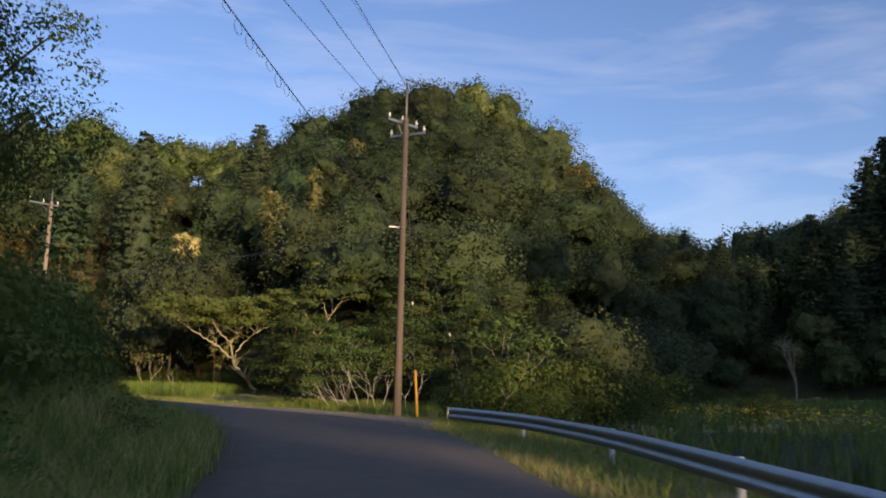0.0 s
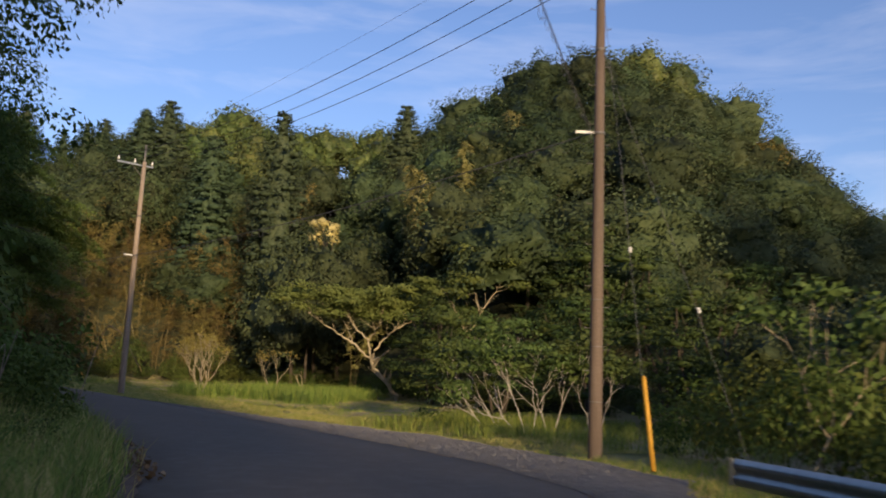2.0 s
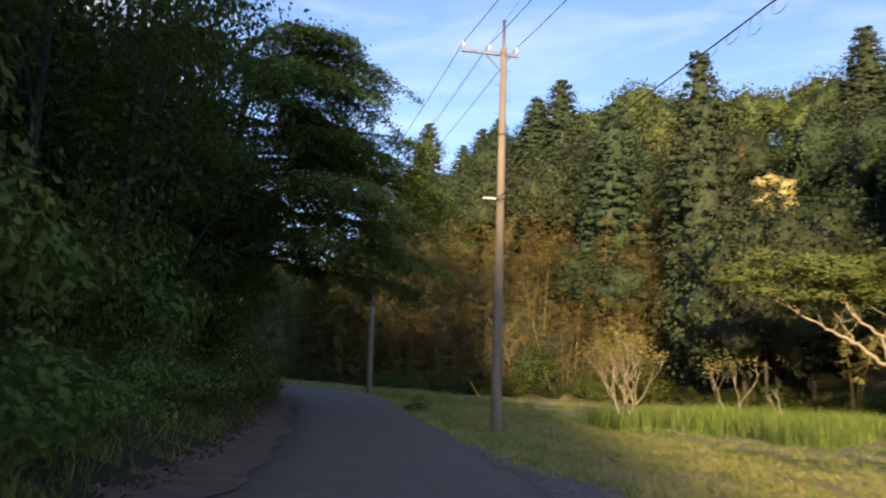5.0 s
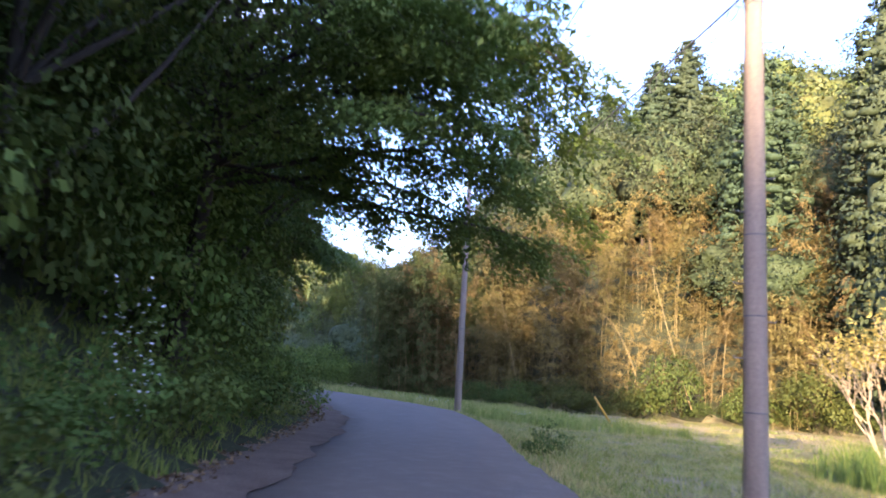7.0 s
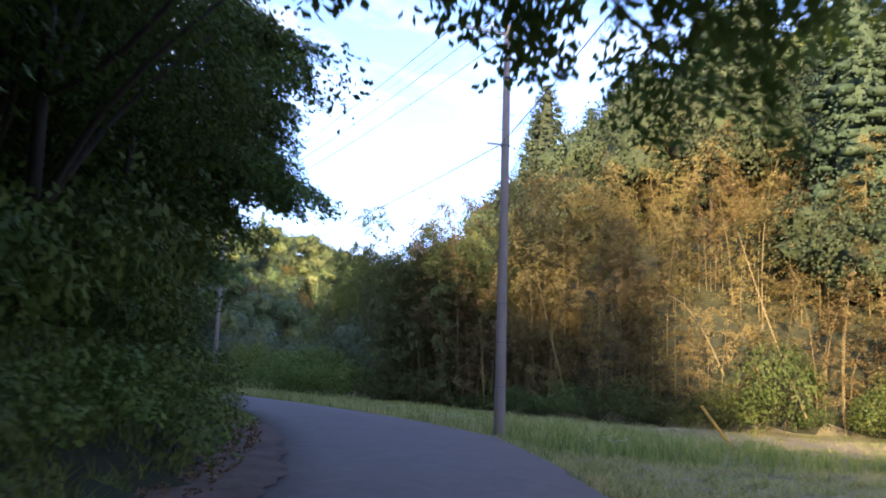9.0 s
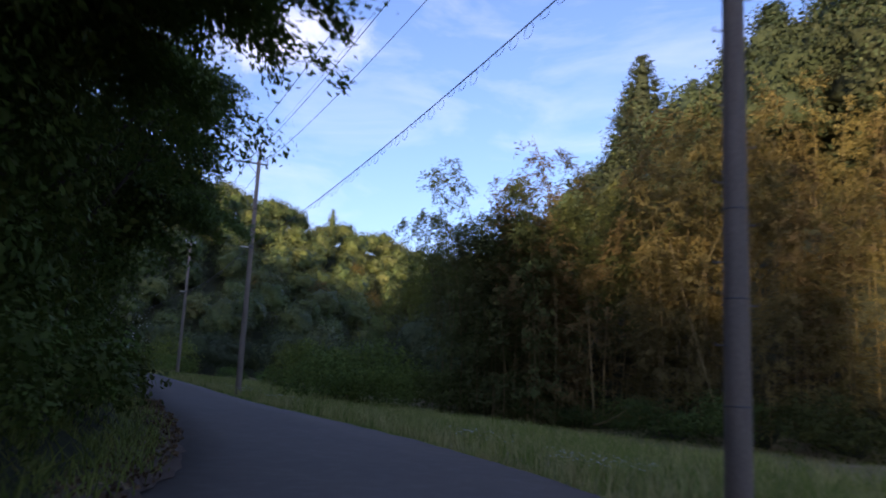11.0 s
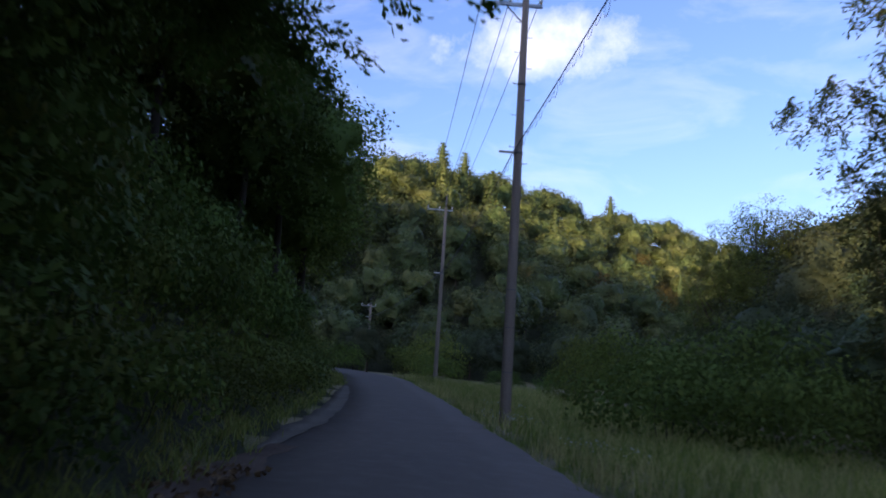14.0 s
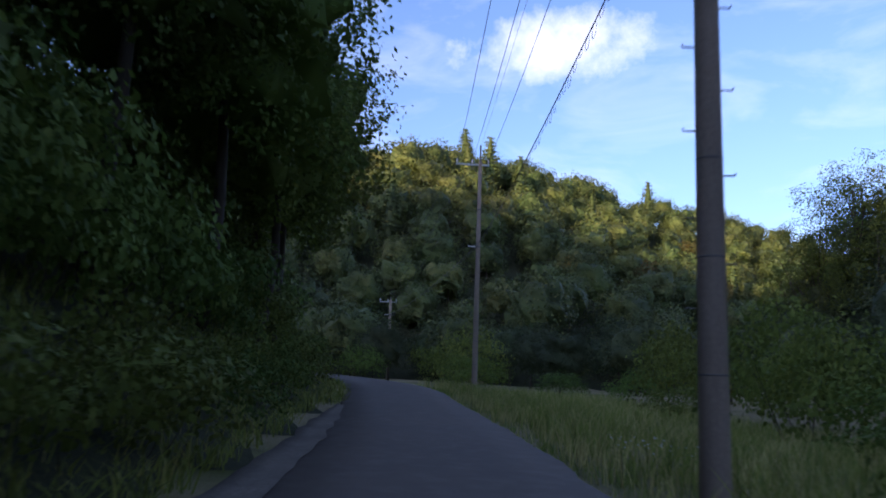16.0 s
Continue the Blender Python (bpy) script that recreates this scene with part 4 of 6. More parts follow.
class Woods:
    """Trees too far off or too many to count, joined into one mesh."""

    def __init__(self, stock):
        self.stock, self.wood, self.green = stock, Shape(), Shape()

    def add(self, variant, place, scale):
        a = random.uniform(0, 6.28)
        m = np.array([[math.cos(a), -math.sin(a), 0], [math.sin(a), math.cos(a), 0], [0, 0, 1]]) * scale
        for source, target in zip(self.stock[variant], (self.wood, self.green)):
            target.add(np.vstack(source.v) @ m.T + np.asarray(place), np.vstack(source.q), np.vstack(source.t) if source.t else None, np.vstack(source.soft) @ m.T / scale)

    def finish(self, name, label, leaf):
        """Trunks first, then the leaves, which take the second material."""
        both = Shape()
        for source in (self.wood, self.green):
            both.add(np.vstack(source.v), np.vstack(source.q), np.vstack(source.t) if source.t else None, np.vstack(source.soft))
        me = both.mesh(name)
        me.materials.append(leaf)
        me.materials.append(BARK)
        index = np.zeros(len(me.polygons), np.int32)
        index[:sum(len(q) for q in self.wood.q)] = 1
        me.polygons.foreach_set("material_index", index)
        return tagged(part(name, me, leaf), label, "woods", kind="stuff")


def no_caps(parts):
    parts[0].t = []
    return parts


FAR_STOCK = [no_caps(billow_tree_parts(160 + v, 8.2 + v % 2, 4.9, 0.03, 1500, (0.36, 0.25), 30, (14, 8))) for v in range(3)]
FAR_STOCK += [no_caps(cedar_parts(170 + v, 14.0, 3.2, 0.03, 10, (0.36, 0.22), 0.05)) for v in range(2)]
FAR_STOCK += [no_caps(billow_tree_parts(180, 10.5, 4.8, 0.05, 150, (1.0, 0.7), 18, (10, 6)))]
BROAD_LABELS = ["dark green broadleaf tree on the wooded hillside", "olive green broadleaf tree among others on the slope", "dense leafy evergreen tree on the steep hill"]
r_woods = np.random.default_rng(42)

# ridge cedars and the great cedar at the foot
for x, y, top, v in [(-59.3, 104.1, 34.0, 0), (-57.0, 105.7, 36.2, 1), (-45.2, 96.1, 28.4, 2), (-26.4, 111.7, 36.8, 0), (-64, 112, 35, 1), (-69, 109, 33, 2), (-75, 118, 38, 0), (-82.5, 124, 39.5, 1),
                     (-102.5, 134, 47, 2), (-107, 137, 44, 0), (-96, 136, 42, 1), (-73, 125, 42, 2), (-52, 108, 31, 0)]:
    z = land_at(x, y)
    tall = max(7.0, top - z)
    plant("cedar", v, (x, y, z), "tall dark green pointed cedar on the ridge", min(1.15, tall / 17.0), group="ridge cedars", tall=(tall / 20.0) / min(1.15, tall / 17.0))
    for dx, dy in ((1.8, -3.8), (-2.6, -3.4)) if y > 100 else ((2.0, -2.4), (-2.0, -2.2)):
        plant("broad", v + 1, (x + dx, y + dy, land_at(x + dx, y + dy)), "dark green broadleaf tree before the cedar", 1.12 if y > 100 else 0.9, group="hillside trees", tall=1.2 if y > 100 else 1.0)
plant("big_cedar", 0, (-34.6, 91.3, land_at(-34.6, 91.3) - 2.5), "great old cedar towering at the foot of the hill", group="ridge cedars")
for x, y, s, v in [(46, 100, 0.85, 0), (49, 97, 0.9, 1), (53, 99, 1.2, 2), (57, 95, 1.5, 0), (61, 98, 1.75, 1), (65, 94, 1.95, 2), (36, 104, 0.6, 2), (40, 102, 0.55, 0), (70, 90, 1.3, 0), (43, 108, 0.6, 1), (32, 106, 0.55, 0), (58, 104, 1.2, 2)]:
    plant("cedar", v, (x, y, land_at(x, y)), "dark shaded cedar beyond the field", s, group="field edge cedars")

# the wooded hill
special = [(-26.4, 83.9), (-34.6, 91.3), (-18.3, 88.0), (-14.0, 87.5), (-18.0, 84.5), (-14.5, 84.0), (-25.5, 87), (-18.4, 81.5), (-14.4, 81.0), (-16.3, 84.5)]
hill_rest = Woods(FAR_STOCK)
kept = 0
for x, y in scatter(-126, 76, 60, 150, 5.0, 11):
    d = y - hill_foot(x)
    if d < 0.5 or d > (60 if -24 < x < 20 else 54 if -84 < x < 20 else 44) or min(math.hypot(x - a, y - b) for a, b in special) < 3.0:
        continue
    z = land_at(x, y)
    if -77 < x < -38 and d < 17 + 3 * math.sin(x * 0.3):
        green = x < -62 - 4 * r_woods.random() or d > 20
        plant("green_bamboo" if green else "bamboo", int(r_woods.integers(3)), (x, y, z), "feathery green bamboo leaning at the grove's edge" if green else "dry brown-gold bamboo in a dense grove", r_woods.uniform(0.85, 1.15) * (0.88 if x < -54 else 1.0), group="bamboo grove")
        continue
    if -38 < x < -27 and d < 7:
        plant("bamboo", int(r_woods.integers(3)), (x, y, z), "golden dry bamboo lit by low sun", r_woods.uniform(0.6, 0.85), group="bamboo grove")
        continue
    if -20 < x < 16 and d < 11 and (d < 4.5 or r_woods.random() < 0.5):
        plant("tier", int(r_woods.integers(3)), (x, y, z), "wide dark green tree with layered flat branches", r_woods.uniform(1.0, 1.45), group="layered trees")
        continue
    u = r_woods.random()
    size = r_woods.uniform(0.7, 1.25) * (0.8 if d < 6 else 1.0)
    if d > 30 and not (-30 < x < 22 and d < 52) or x > 40 or kept > 270:
        hill_rest.add(int(r_woods.integers(3)), (x, y, z), size)
        continue
    kept += 1
    kind = "rust" if u < 0.035 else "broad"
    v = int(r_woods.integers(5)) if kind == "broad" else 0
    plant(kind, v, (x, y, z), "rusty young-leaved tree on the hillside" if kind == "rust" else BROAD_LABELS[v % 3], size, group="hillside trees")
for x, y, k in [(2.2, 105.5, 0.95), (0.2, 106.5, 0.85), (4.6, 106, 0.8)]:
    plant("broad", 1, (x, y, land_at(x, y)), "dense leafy evergreen tree on the steep hill", k, group="hillside trees")
for x, y, k in [(-28.6, 83.6, 1.15), (-24.4, 84.2, 1.2), (-26.6, 82.0, 0.95)]:
    plant("broad", 2, (x, y, land_at(x, y)), "dark green broadleaf tree under the blossom", k, group="hillside trees", tall=1.3)
plant("yellow", 0, (-26.4, 83.9, land_at(-26.4, 83.9)), "tree topped with pale yellow blossom")
for x, y, k, v, turn in [(-18.3, 86.6, 1.05, 0, 20), (-14.0, 86.2, 1.0, 1, 200), (-19.5, 73.6, 0.58, 2, 150), (-10, 92, 0.8, 0, 300)]:
    plant("plume", v, (x, y, land_at(x, y)), "golden feathery bamboo plume rising from the hillside", k, turn, "golden bamboo plumes")
# denser front of the grove
for x in np.arange(-74, -37, 2.3):
    y = hill_foot(x) + r_woods.uniform(-0.6, 0.8)
    green = x < -66
    plant("green_bamboo" if green else "bamboo", int(r_woods.integers(3)), (x, y, land_at(x, y)), "feathery green bamboo leaning at the grove's edge" if green else "dry brown-gold bamboo in a dense grove", r_woods.uniform(0.7, 0.95), group="bamboo grove")
for x, y, s in [(-68.9, 80.4, 1.28), (-67.0, 82.4, 1.36), (-70.2, 83.4, 1.2), (-71, 81, 1.1), (-66.0, 86, 1.15), (-63.5, 83, 1.3), (-61.5, 87, 1.1), (-68.5, 86.5, 1.0), (-64.5, 80.6, 1.3), (-58, 85, 1.3), (-55, 88, 1.2), (-60, 83, 1.35), (-63, 86, 1.15), (-69.8, 81.6, 1.15), (-67.8, 81.2, 1.25), (-68.3, 83.3, 1.2), (-66, 81.4, 1.25), (-70.6, 80.6, 0.95)]:
    dry = x > -64
    plant("bamboo" if dry else "green_bamboo", int(r_woods.integers(3)), (x, y, land_at(x, y)), "tall dry brown bamboo in a dense grove" if dry else "feathery green bamboo leaning at the grove's edge", s, group="bamboo grove", tall=1.05)

# woods across the valley's end, and on the unseen rise added for its shade
far_woods, shade_woods = Woods(FAR_STOCK), Woods(FAR_STOCK)
for x, y in scatter(-236, -128, 34, 200, 6.6, 21):
    if far_height(np.array([x]), np.array([y]))[0] < 0.6 and not (x < -140 and y > 70):
        continue
    u = r_woods.random()
    cedar = x < -175 and (u < 0.04 or 98 < y < 122 and x < -182 and u < 0.25)
    far_woods.add(3 + int(r_woods.integers(2)) if cedar else int(r_woods.integers(3)), (x, y, land_at(x, y)), r_woods.uniform(0.7, 0.95) if cedar else r_woods.uniform(0.7, 1.1))
for u in np.arange(52, 80, 8.5):
    for v in np.arange(-50, 130, 7.0):
        x, y = 0.53 * u + 0.85 * v + r_woods.uniform(-2, 2), -0.85 * u + 0.53 * v + r_woods.uniform(-2, 2)
        shade_woods.add(5, (x, y, land_at(x, y)), r_woods.uniform(0.75, 1.0))
bank_woods = Woods(FAR_STOCK)
for s, o, size in [(47.5, -9.8, 1.35), (58, -9.5, 1.45), (66, -9.8, 1.45), (72, -9.4, 1.5), (78, -9.2, 1.55), (84, -9.2, 1.55), (90, -9.4, 1.55), (30, -14, 1.3), (41, -13, 1.4), (52, -13, 1.5), (63, -13, 1.5), (74, -13, 1.6), (86, -13, 1.6)]:
    x, y, _ = on_road(s, o)
    bank_woods.add(int(r_woods.integers(3)), (x, y, land_at(x, y)), size * 0.72)
# hidden back row, added to thicken the bank and shade the valley trees
for s in np.arange(92, 168, 5.2):
    for o in (-24,):
        x, y, _ = on_road(s + r_woods.uniform(-1.5, 1.5), o + r_woods.uniform(-1.5, 1.5))
        bank_woods.add(int(r_woods.integers(3)), (x, y, land_at(x, y)), r_woods.uniform(0.9, 1.15))
for s in np.arange(22, 92, 7.0):
    for o in (-19, -26, -34):
        x, y, _ = on_road(s + r_woods.uniform(-2, 2), o + r_woods.uniform(-2, 2))
        bank_woods.add(int(r_woods.integers(3)), (x, y, land_at(x, y)), r_woods.uniform(0.8, 1.0))
bank_woods.finish("bank_woods", "dark woods on top of the bank, with a hidden back row for shade", LEAF_FAR)
hill_rest.finish("hilltop_woods", "mixed green woods along the hilltop", LEAF_FAR)
far_woods.finish("far_woods", "distant mixed woods closing the valley", LEAF_FAR)
shade_woods.finish("southern_woods", "unseen woods added on the rise behind the lane to cast shade", LEAF_FAR)
for x, y, s in [(-183, 145, 1.0), (-176, 128, 0.9), (-168, 112, 0.8), (-200, 150, 1.0)]:
    plant("rust", 0, (x, y, land_at(x, y)), "distant tree with rusty yellow young leaves", s, group="far rusty trees")

# right of the lane beyond the grove
for x, y, k in [(-119.6, 114.4, 1.32), (-121.0, 116.0, 1.36), (-118.0, 116.4, 1.2), (-122.5, 113.6, 1.15), (-115, 112, 0.95), (-126, 113, 1.0)]:
    plant("side_tree", int(r_woods.integers(3)), (x, y, land_at(x, y)), "tall spreading tree at the valley's edge", k, group="valley trees")
for x, y, s in [(-84, 92, 0.75), (-90, 96, 0.8), (-97, 98, 0.85), (-104, 97, 0.7), (-112, 97, 0.7), (-122, 96, 0.7), (-132, 100, 0.8), (-128, 90, 0.6), (-138, 92, 0.7), (-118, 88, 0.5), (-135, 80, 0.6), (-142, 78, 0.7), (-146, 88, 0.7)]:
    plant("broad", int(r_woods.integers(5)), (x, y, land_at(x, y)), "leafy green tree at the valley's edge", s, group="valley trees")
for x, y, s in [(-70, 75.5, 1.0), (-73.5, 77, 1.25), (-77.5, 78, 1.3), (-81, 79.5, 1.2), (-85, 80, 1.1), (-80, 84, 1.4), (-86, 86, 1.3), (-92, 86, 1.2), (-75, 82, 1.2), (-98, 85, 1.1), (-71, 80, 1.1), (-92, 81, 0.8), (-104, 86, 1.2), (-111, 85, 1.1), (-118, 82, 1.2),
                (-98, 90, 1.4), (-108, 91, 1.3), (-125, 84, 1.3), (-133, 84, 1.2), (-131, 77, 1.0)]:
    plant("valley_bush", int(r_woods.integers(3)), (x, y, land_at(x, y)), "rounded green bush in the rough grass", s * r_woods.uniform(0.7, 1.15), group="valley bushes", tall=r_woods.uniform(0.7, 1.5))
plant("valley_bush", 1, (-72.8, 73.8, land_at(-72.8, 73.8)), "broad fresh green bush with layered leaves near the pole", 1.25, group="valley bushes")
# trees and shrubs beyond the end of the rail
for x, y, s in [(2.5, 51, 0.95), (-1, 56, 1.0), (-9, 62, 1.0), (-6, 57, 0.9), (4, 47, 0.9), (-12, 68, 1.0)]:
    plant("tier", int(r_woods.integers(3)), (x, y, land_at(x, y)), "wide dark green tree with layered flat branches", s, group="layered trees")
for x, y, s in [(7.5, 37, 0.55), (10.5, 41, 0.62), (7, 45, 0.6), (13, 47, 0.65), (9, 53, 0.7), (16, 55, 0.7), (5, 58, 0.7), (19, 66, 0.8), (14, 62, 0.75)]:
    plant("broad", int(r_woods.integers(5)), (x, y, land_at(x, y)), "dark leafy tree at the edge of the meadow", s, group="meadow edge trees")
for x, y, s in [(3.9, 27.5, 0.9), (5.6, 29.5, 1.0), (3.4, 31.5, 0.9), (6.5, 33, 1.1), (2.2, 35.5, 0.8), (10.6, 37.8, 0.9), (15, 36, 0.6), (4.5, 25.6, 0.55), (8, 30.5, 0.7), (24, 40, 0.8), (31, 47, 0.8), (20, 62, 0.8)]:
    plant("bush", int(r_woods.integers(3)), (x, y, land_at(x, y)), "brownish green shrub behind the rail's end", s, group="meadow shrubs", tall=1.25)
for x, y, k, tall in [(-44.2, 81.6, 1.05, 1.7), (-40, 83.2, 0.9, 1.2), (-50.5, 80.4, 0.9, 1.2), (-36.5, 84.2, 1.2, 1.3), (-55, 79.8, 0.8, 1.1), (-47, 81.6, 0.8, 1.0)]:
    plant("bush", int(r_woods.integers(3)), (x, y, land_at(x, y)), "fresh green bush in front of the dry bamboo", k, group="grove bushes", tall=tall)
plant("shrub", 1, (-28.2, 50.5, land_at(-28.2, 50.5)), "small rounded grey-green shrub in the meadow by the lane", 0.36)
# scrub along the foot of the grove and the hill
for x in np.arange(-78, 34, 2.6):
    y = hill_foot(x) - r_woods.uniform(0.2, 1.8)
    plant("bush", int(r_woods.integers(3)), (x, y, land_at(x, y)), "dark green scrub at the edge of the woods", r_woods.uniform(0.5, 0.95), group="wood edge scrub")

# left bank: shrubs by the lane, trees above
for s in np.arange(-3, 160, 1.75):
    rows = [(-3.3, 0.8), (-5.0, 1.15)] + ([(-6.8, 1.3), (-8.8, 1.5), (-11, 1.7)] if s > 94 else [])
    for row, (o, size) in enumerate(rows):
        oo = o - r_woods.uniform(-0.2, 0.7) + (0.35 if s < 22 else 0)
        x, y, _ = on_road(s + r_woods.uniform(-0.6, 0.6), oo)
        plant("shrub", int(r_woods.integers(4)), (x, y, land_at(x, y) - 0.05), "dense dark green roadside shrub on the bank", size * r_woods.uniform(0.75, 1.15) * (0.45 if s < 25 and row == 0 else 0.78 if s < 20 else 1), group="bank shrubs", tall=1.35 if row else 1.05)
for s, o, size in [(16, -9.5, 0.5), (22, -9.0, 0.6), (27.5, -9.6, 1.0), (31, -6.8, 1.1), (36, -8.4, 1.0), (39, -6.2, 0.95), (45, -5.8, 1.0), (50.5, -5.8, 1.05), (55, -5.6, 1.0), (64.5, -5.8, 1.05), (70, -5.5, 1.0), (75.5, -5.2, 1.0),
                   (80.5, -5.0, 1.0), (85.5, -5.0, 1.05), (90.5, -5.2, 1.0), (97.5, -6.4, 1.05), (103, -7.4, 1.05), (108.5, -8.6, 1.0), (73, -7.2, 1.05), (78, -7.4, 1.05), (83, -7.4, 1.1), (88, -7.4, 1.1)]:
    x, y, _ = on_road(s, o)
    plant("side_tree", int(r_woods.integers(3)), (x, y, land_at(x, y)), "tall dark tree crowding the lane from the bank", size, group="bank trees")
for s, o, size in [(100, -10.5, 1.0), (105.5, -9.4, 0.95), (111, -7.4, 1.0), (116.5, -6.2, 0.95), (122, -5.2, 1.0), (127, -4.6, 0.95), (132.5, -4.8, 1.05), (138, -5.4, 0.95), (144, -6.5, 1.05), (150, -8, 1.0)]:
    x, y, _ = on_road(s, o)
    plant("slope_tree", int(r_woods.integers(3)), (x, y, land_at(x, y)), "tall dark tree leaning out above the overgrown bank", size, group="bank trees")
for s, o, v in [(60.5, -4.8, 0), (80, -5.2, 1), (95.5, -4.8, 1)]:
    x, y, _ = on_road(s, o)
    right = np.array(on_road(s, 1.0)) - np.array(on_road(s, 0.0))
    plant("hang_tree", v, (x, y, land_at(x, y) - 0.6), "broad tree with leafy branches hanging over the lane", turn=math.degrees(math.atan2(right[1], right[0])))

# ---- poles, wires, rail ----
def frame_of(way):
    """Across and along a level direction."""
    w = np.array([way[0], way[1], 0.0])
    w /= np.linalg.norm(w)
    return np.array([w[1], -w[0], 0.0]), w


def insulator(shape, at, h=0.24, r=0.055):
    at = np.asarray(at, float)
    shape.tube([at, at + [0, 0, 0.25 * h], at + [0, 0, 0.3 * h], at + [0, 0, 0.55 * h], at + [0, 0, 0.6 * h], at + [0, 0, h]], [0.5 * r, 0.5 * r, r, 0.95 * r, 0.7 * r, 0.5 * r], 10)


def utility_pole(x, y, way, height=11.9, arm=10.95, arms=((0.0, 0.0),), reach=(-1.25, 0.5), bracket=6.5, z=None, label="", steps=True, skin=None):
    """A tapered concrete pole with crossarm, insulators, step bolts and a cable bracket. way: the level direction of the line."""
    z = land_at(x, y) if z is None else z
    ob = empty("utility_pole", pose(x, y, z), label or "grey concrete utility pole with one steel crossarm", "utility pole", "utility poles")
    across, along = frame_of(way)
    height, arm, bracket = height - z, arm - z, bracket - z
    body = arm + 0.15
    rad = lambda h: 0.150 - 0.0052 * h
    part("shaft", Shape().tube([(0, 0, -0.8), (0, 0, 0), (0, 0, body * 0.5), (0, 0, body)], [rad(-0.8), rad(0), rad(body * 0.5), rad(body)], 20), skin or POLE, ob, smooth=True)
    part("top_pipe", Shape().tube([(0, 0, body - 0.5), (0, 0, height)], [0.05, 0.045], 10).tube([(0, 0, height), (0, 0, height + 0.04)], [0.06, 0.05], 10), STEEL_DARK, ob, "slim steel extension pipe", True)
    for lift, turn in arms:
        m = pose(0, 0, 0, 0, 0, turn)
        a, l = np.array(m.to_3x3() @ Vector(across)), np.array(m.to_3x3() @ Vector(along))
        q = Matrix(((a[0], l[0], 0), (a[1], l[1], 0), (0, 0, 1)))
        mid = a * (reach[0] + reach[1]) / 2 + l * 0.16
        beam = part("crossarm", Shape().box(mid + [0, 0, arm + lift], (reach[1] - reach[0], 0.075, 0.09), q), GALVANISED, ob, "weathered galvanised steel crossarm")
        part("arm_brace", Shape().tube([a * reach[0] * 0.45 + l * 0.15 + [0, 0, arm + lift], l * 0.12 + [0, 0, arm + lift - 0.6]], [0.02, 0.02], 6), STEEL_DARK, ob)
        for f in (reach[0] + 0.05, (reach[0] + reach[1]) * 0.5 - 0.03, reach[1] - 0.05):
            sh = Shape()
            insulator(sh, a * f + l * 0.16 + [0, 0, arm + lift + 0.04])
            part("insulator", sh, PORCELAIN, beam, "white porcelain insulator", True)
    for h in (bracket - 0.05, bracket + 1.9):
        part("pole_band", Shape().tube([(0, 0, h), (0, 0, h + 0.07)], [rad(h) + 0.012] * 2, 16), STEEL_DARK, ob, "steel band", True)
    part("cable_bracket", Shape().box(-across * 0.28 + [0, 0, bracket], (0.5, 0.05, 0.06), Matrix(((across[0], along[0], 0), (across[1], along[1], 0), (0, 0, 1)))), WHITE_PAINT, ob, "pale cable bracket")
    for h in (1.35, 2.5, 3.5):
        part("joint_band", Shape().tube([(0, 0, h), (0, 0, h + 0.018)], [rad(h) + 0.003] * 2, 18), STEEL_DARK, ob, "", True)
    if steps:
        k = 0
        h = 2.0
        while h < body - 0.5:
            d = across * (1 if k % 2 else -1)
            part("step_bolt", Shape().tube([d * rad(h) * 0.9 + [0, 0, h], d * (rad(h) + 0.13) + [0, 0, h], d * (rad(h) + 0.135) + [0, 0, h + 0.03]], [0.009, 0.009, 0.012], 6), STEEL_DARK, ob)
            h += 0.45
            k += 1
    return ob


POLES = [(-5.73, -3.3), (-0.38, 30.2), (-22.55, 47.47), (-42.08, 61.84), (-74.35, 70.06), (-106.2, 78.13), (-141.0, 81.2)]
TOPS = [12.2, 12.37, 11.85, 12.1, 13.15, 14.07, 9.5]
ARMS = [10.9, 10.82, 10.87, 11.15, 12.22, 13.1, 9.1]
BRACKETS = [8.4, 6.72, 6.39, 7.85, 7.89, 8.75, 7.9]
for k, (x, y) in enumerate(POLES):
    a, b = POLES[max(k - 1, 0)], POLES[min(k + 1, len(POLES) - 1)]
    way = (b[0] - a[0], b[1] - a[1])
    if k == 1:
        utility_pole(x, y, way, TOPS[k], ARMS[k], ((0.0, 28.0), (-0.45, -42.0)), (-0.75, 0.75), BRACKETS[k], label="brown concrete utility pole with two crossed crossarms", skin=POLE_BROWN)
    elif k == 6:
        utility_pole(x, y, way, TOPS[k], ARMS[k], ((0.0, 0.0),), (-1.0, 0.6), BRACKETS[k], label="distant short utility pole above the bank", steps=False)
    else:
        utility_pole(x, y, way, TOPS[k], ARMS[k], ((0.0, 0.0),), (-1.25, 0.5), BRACKETS[k])


def span(a, b, sag, n=26):
    u = np.linspace(0, 1, n)[:, None]
    p = np.asarray(a) * (1 - u) + np.asarray(b) * u
    p[:, 2] -= (4 * sag * u * (1 - u))[:, 0]
    return p


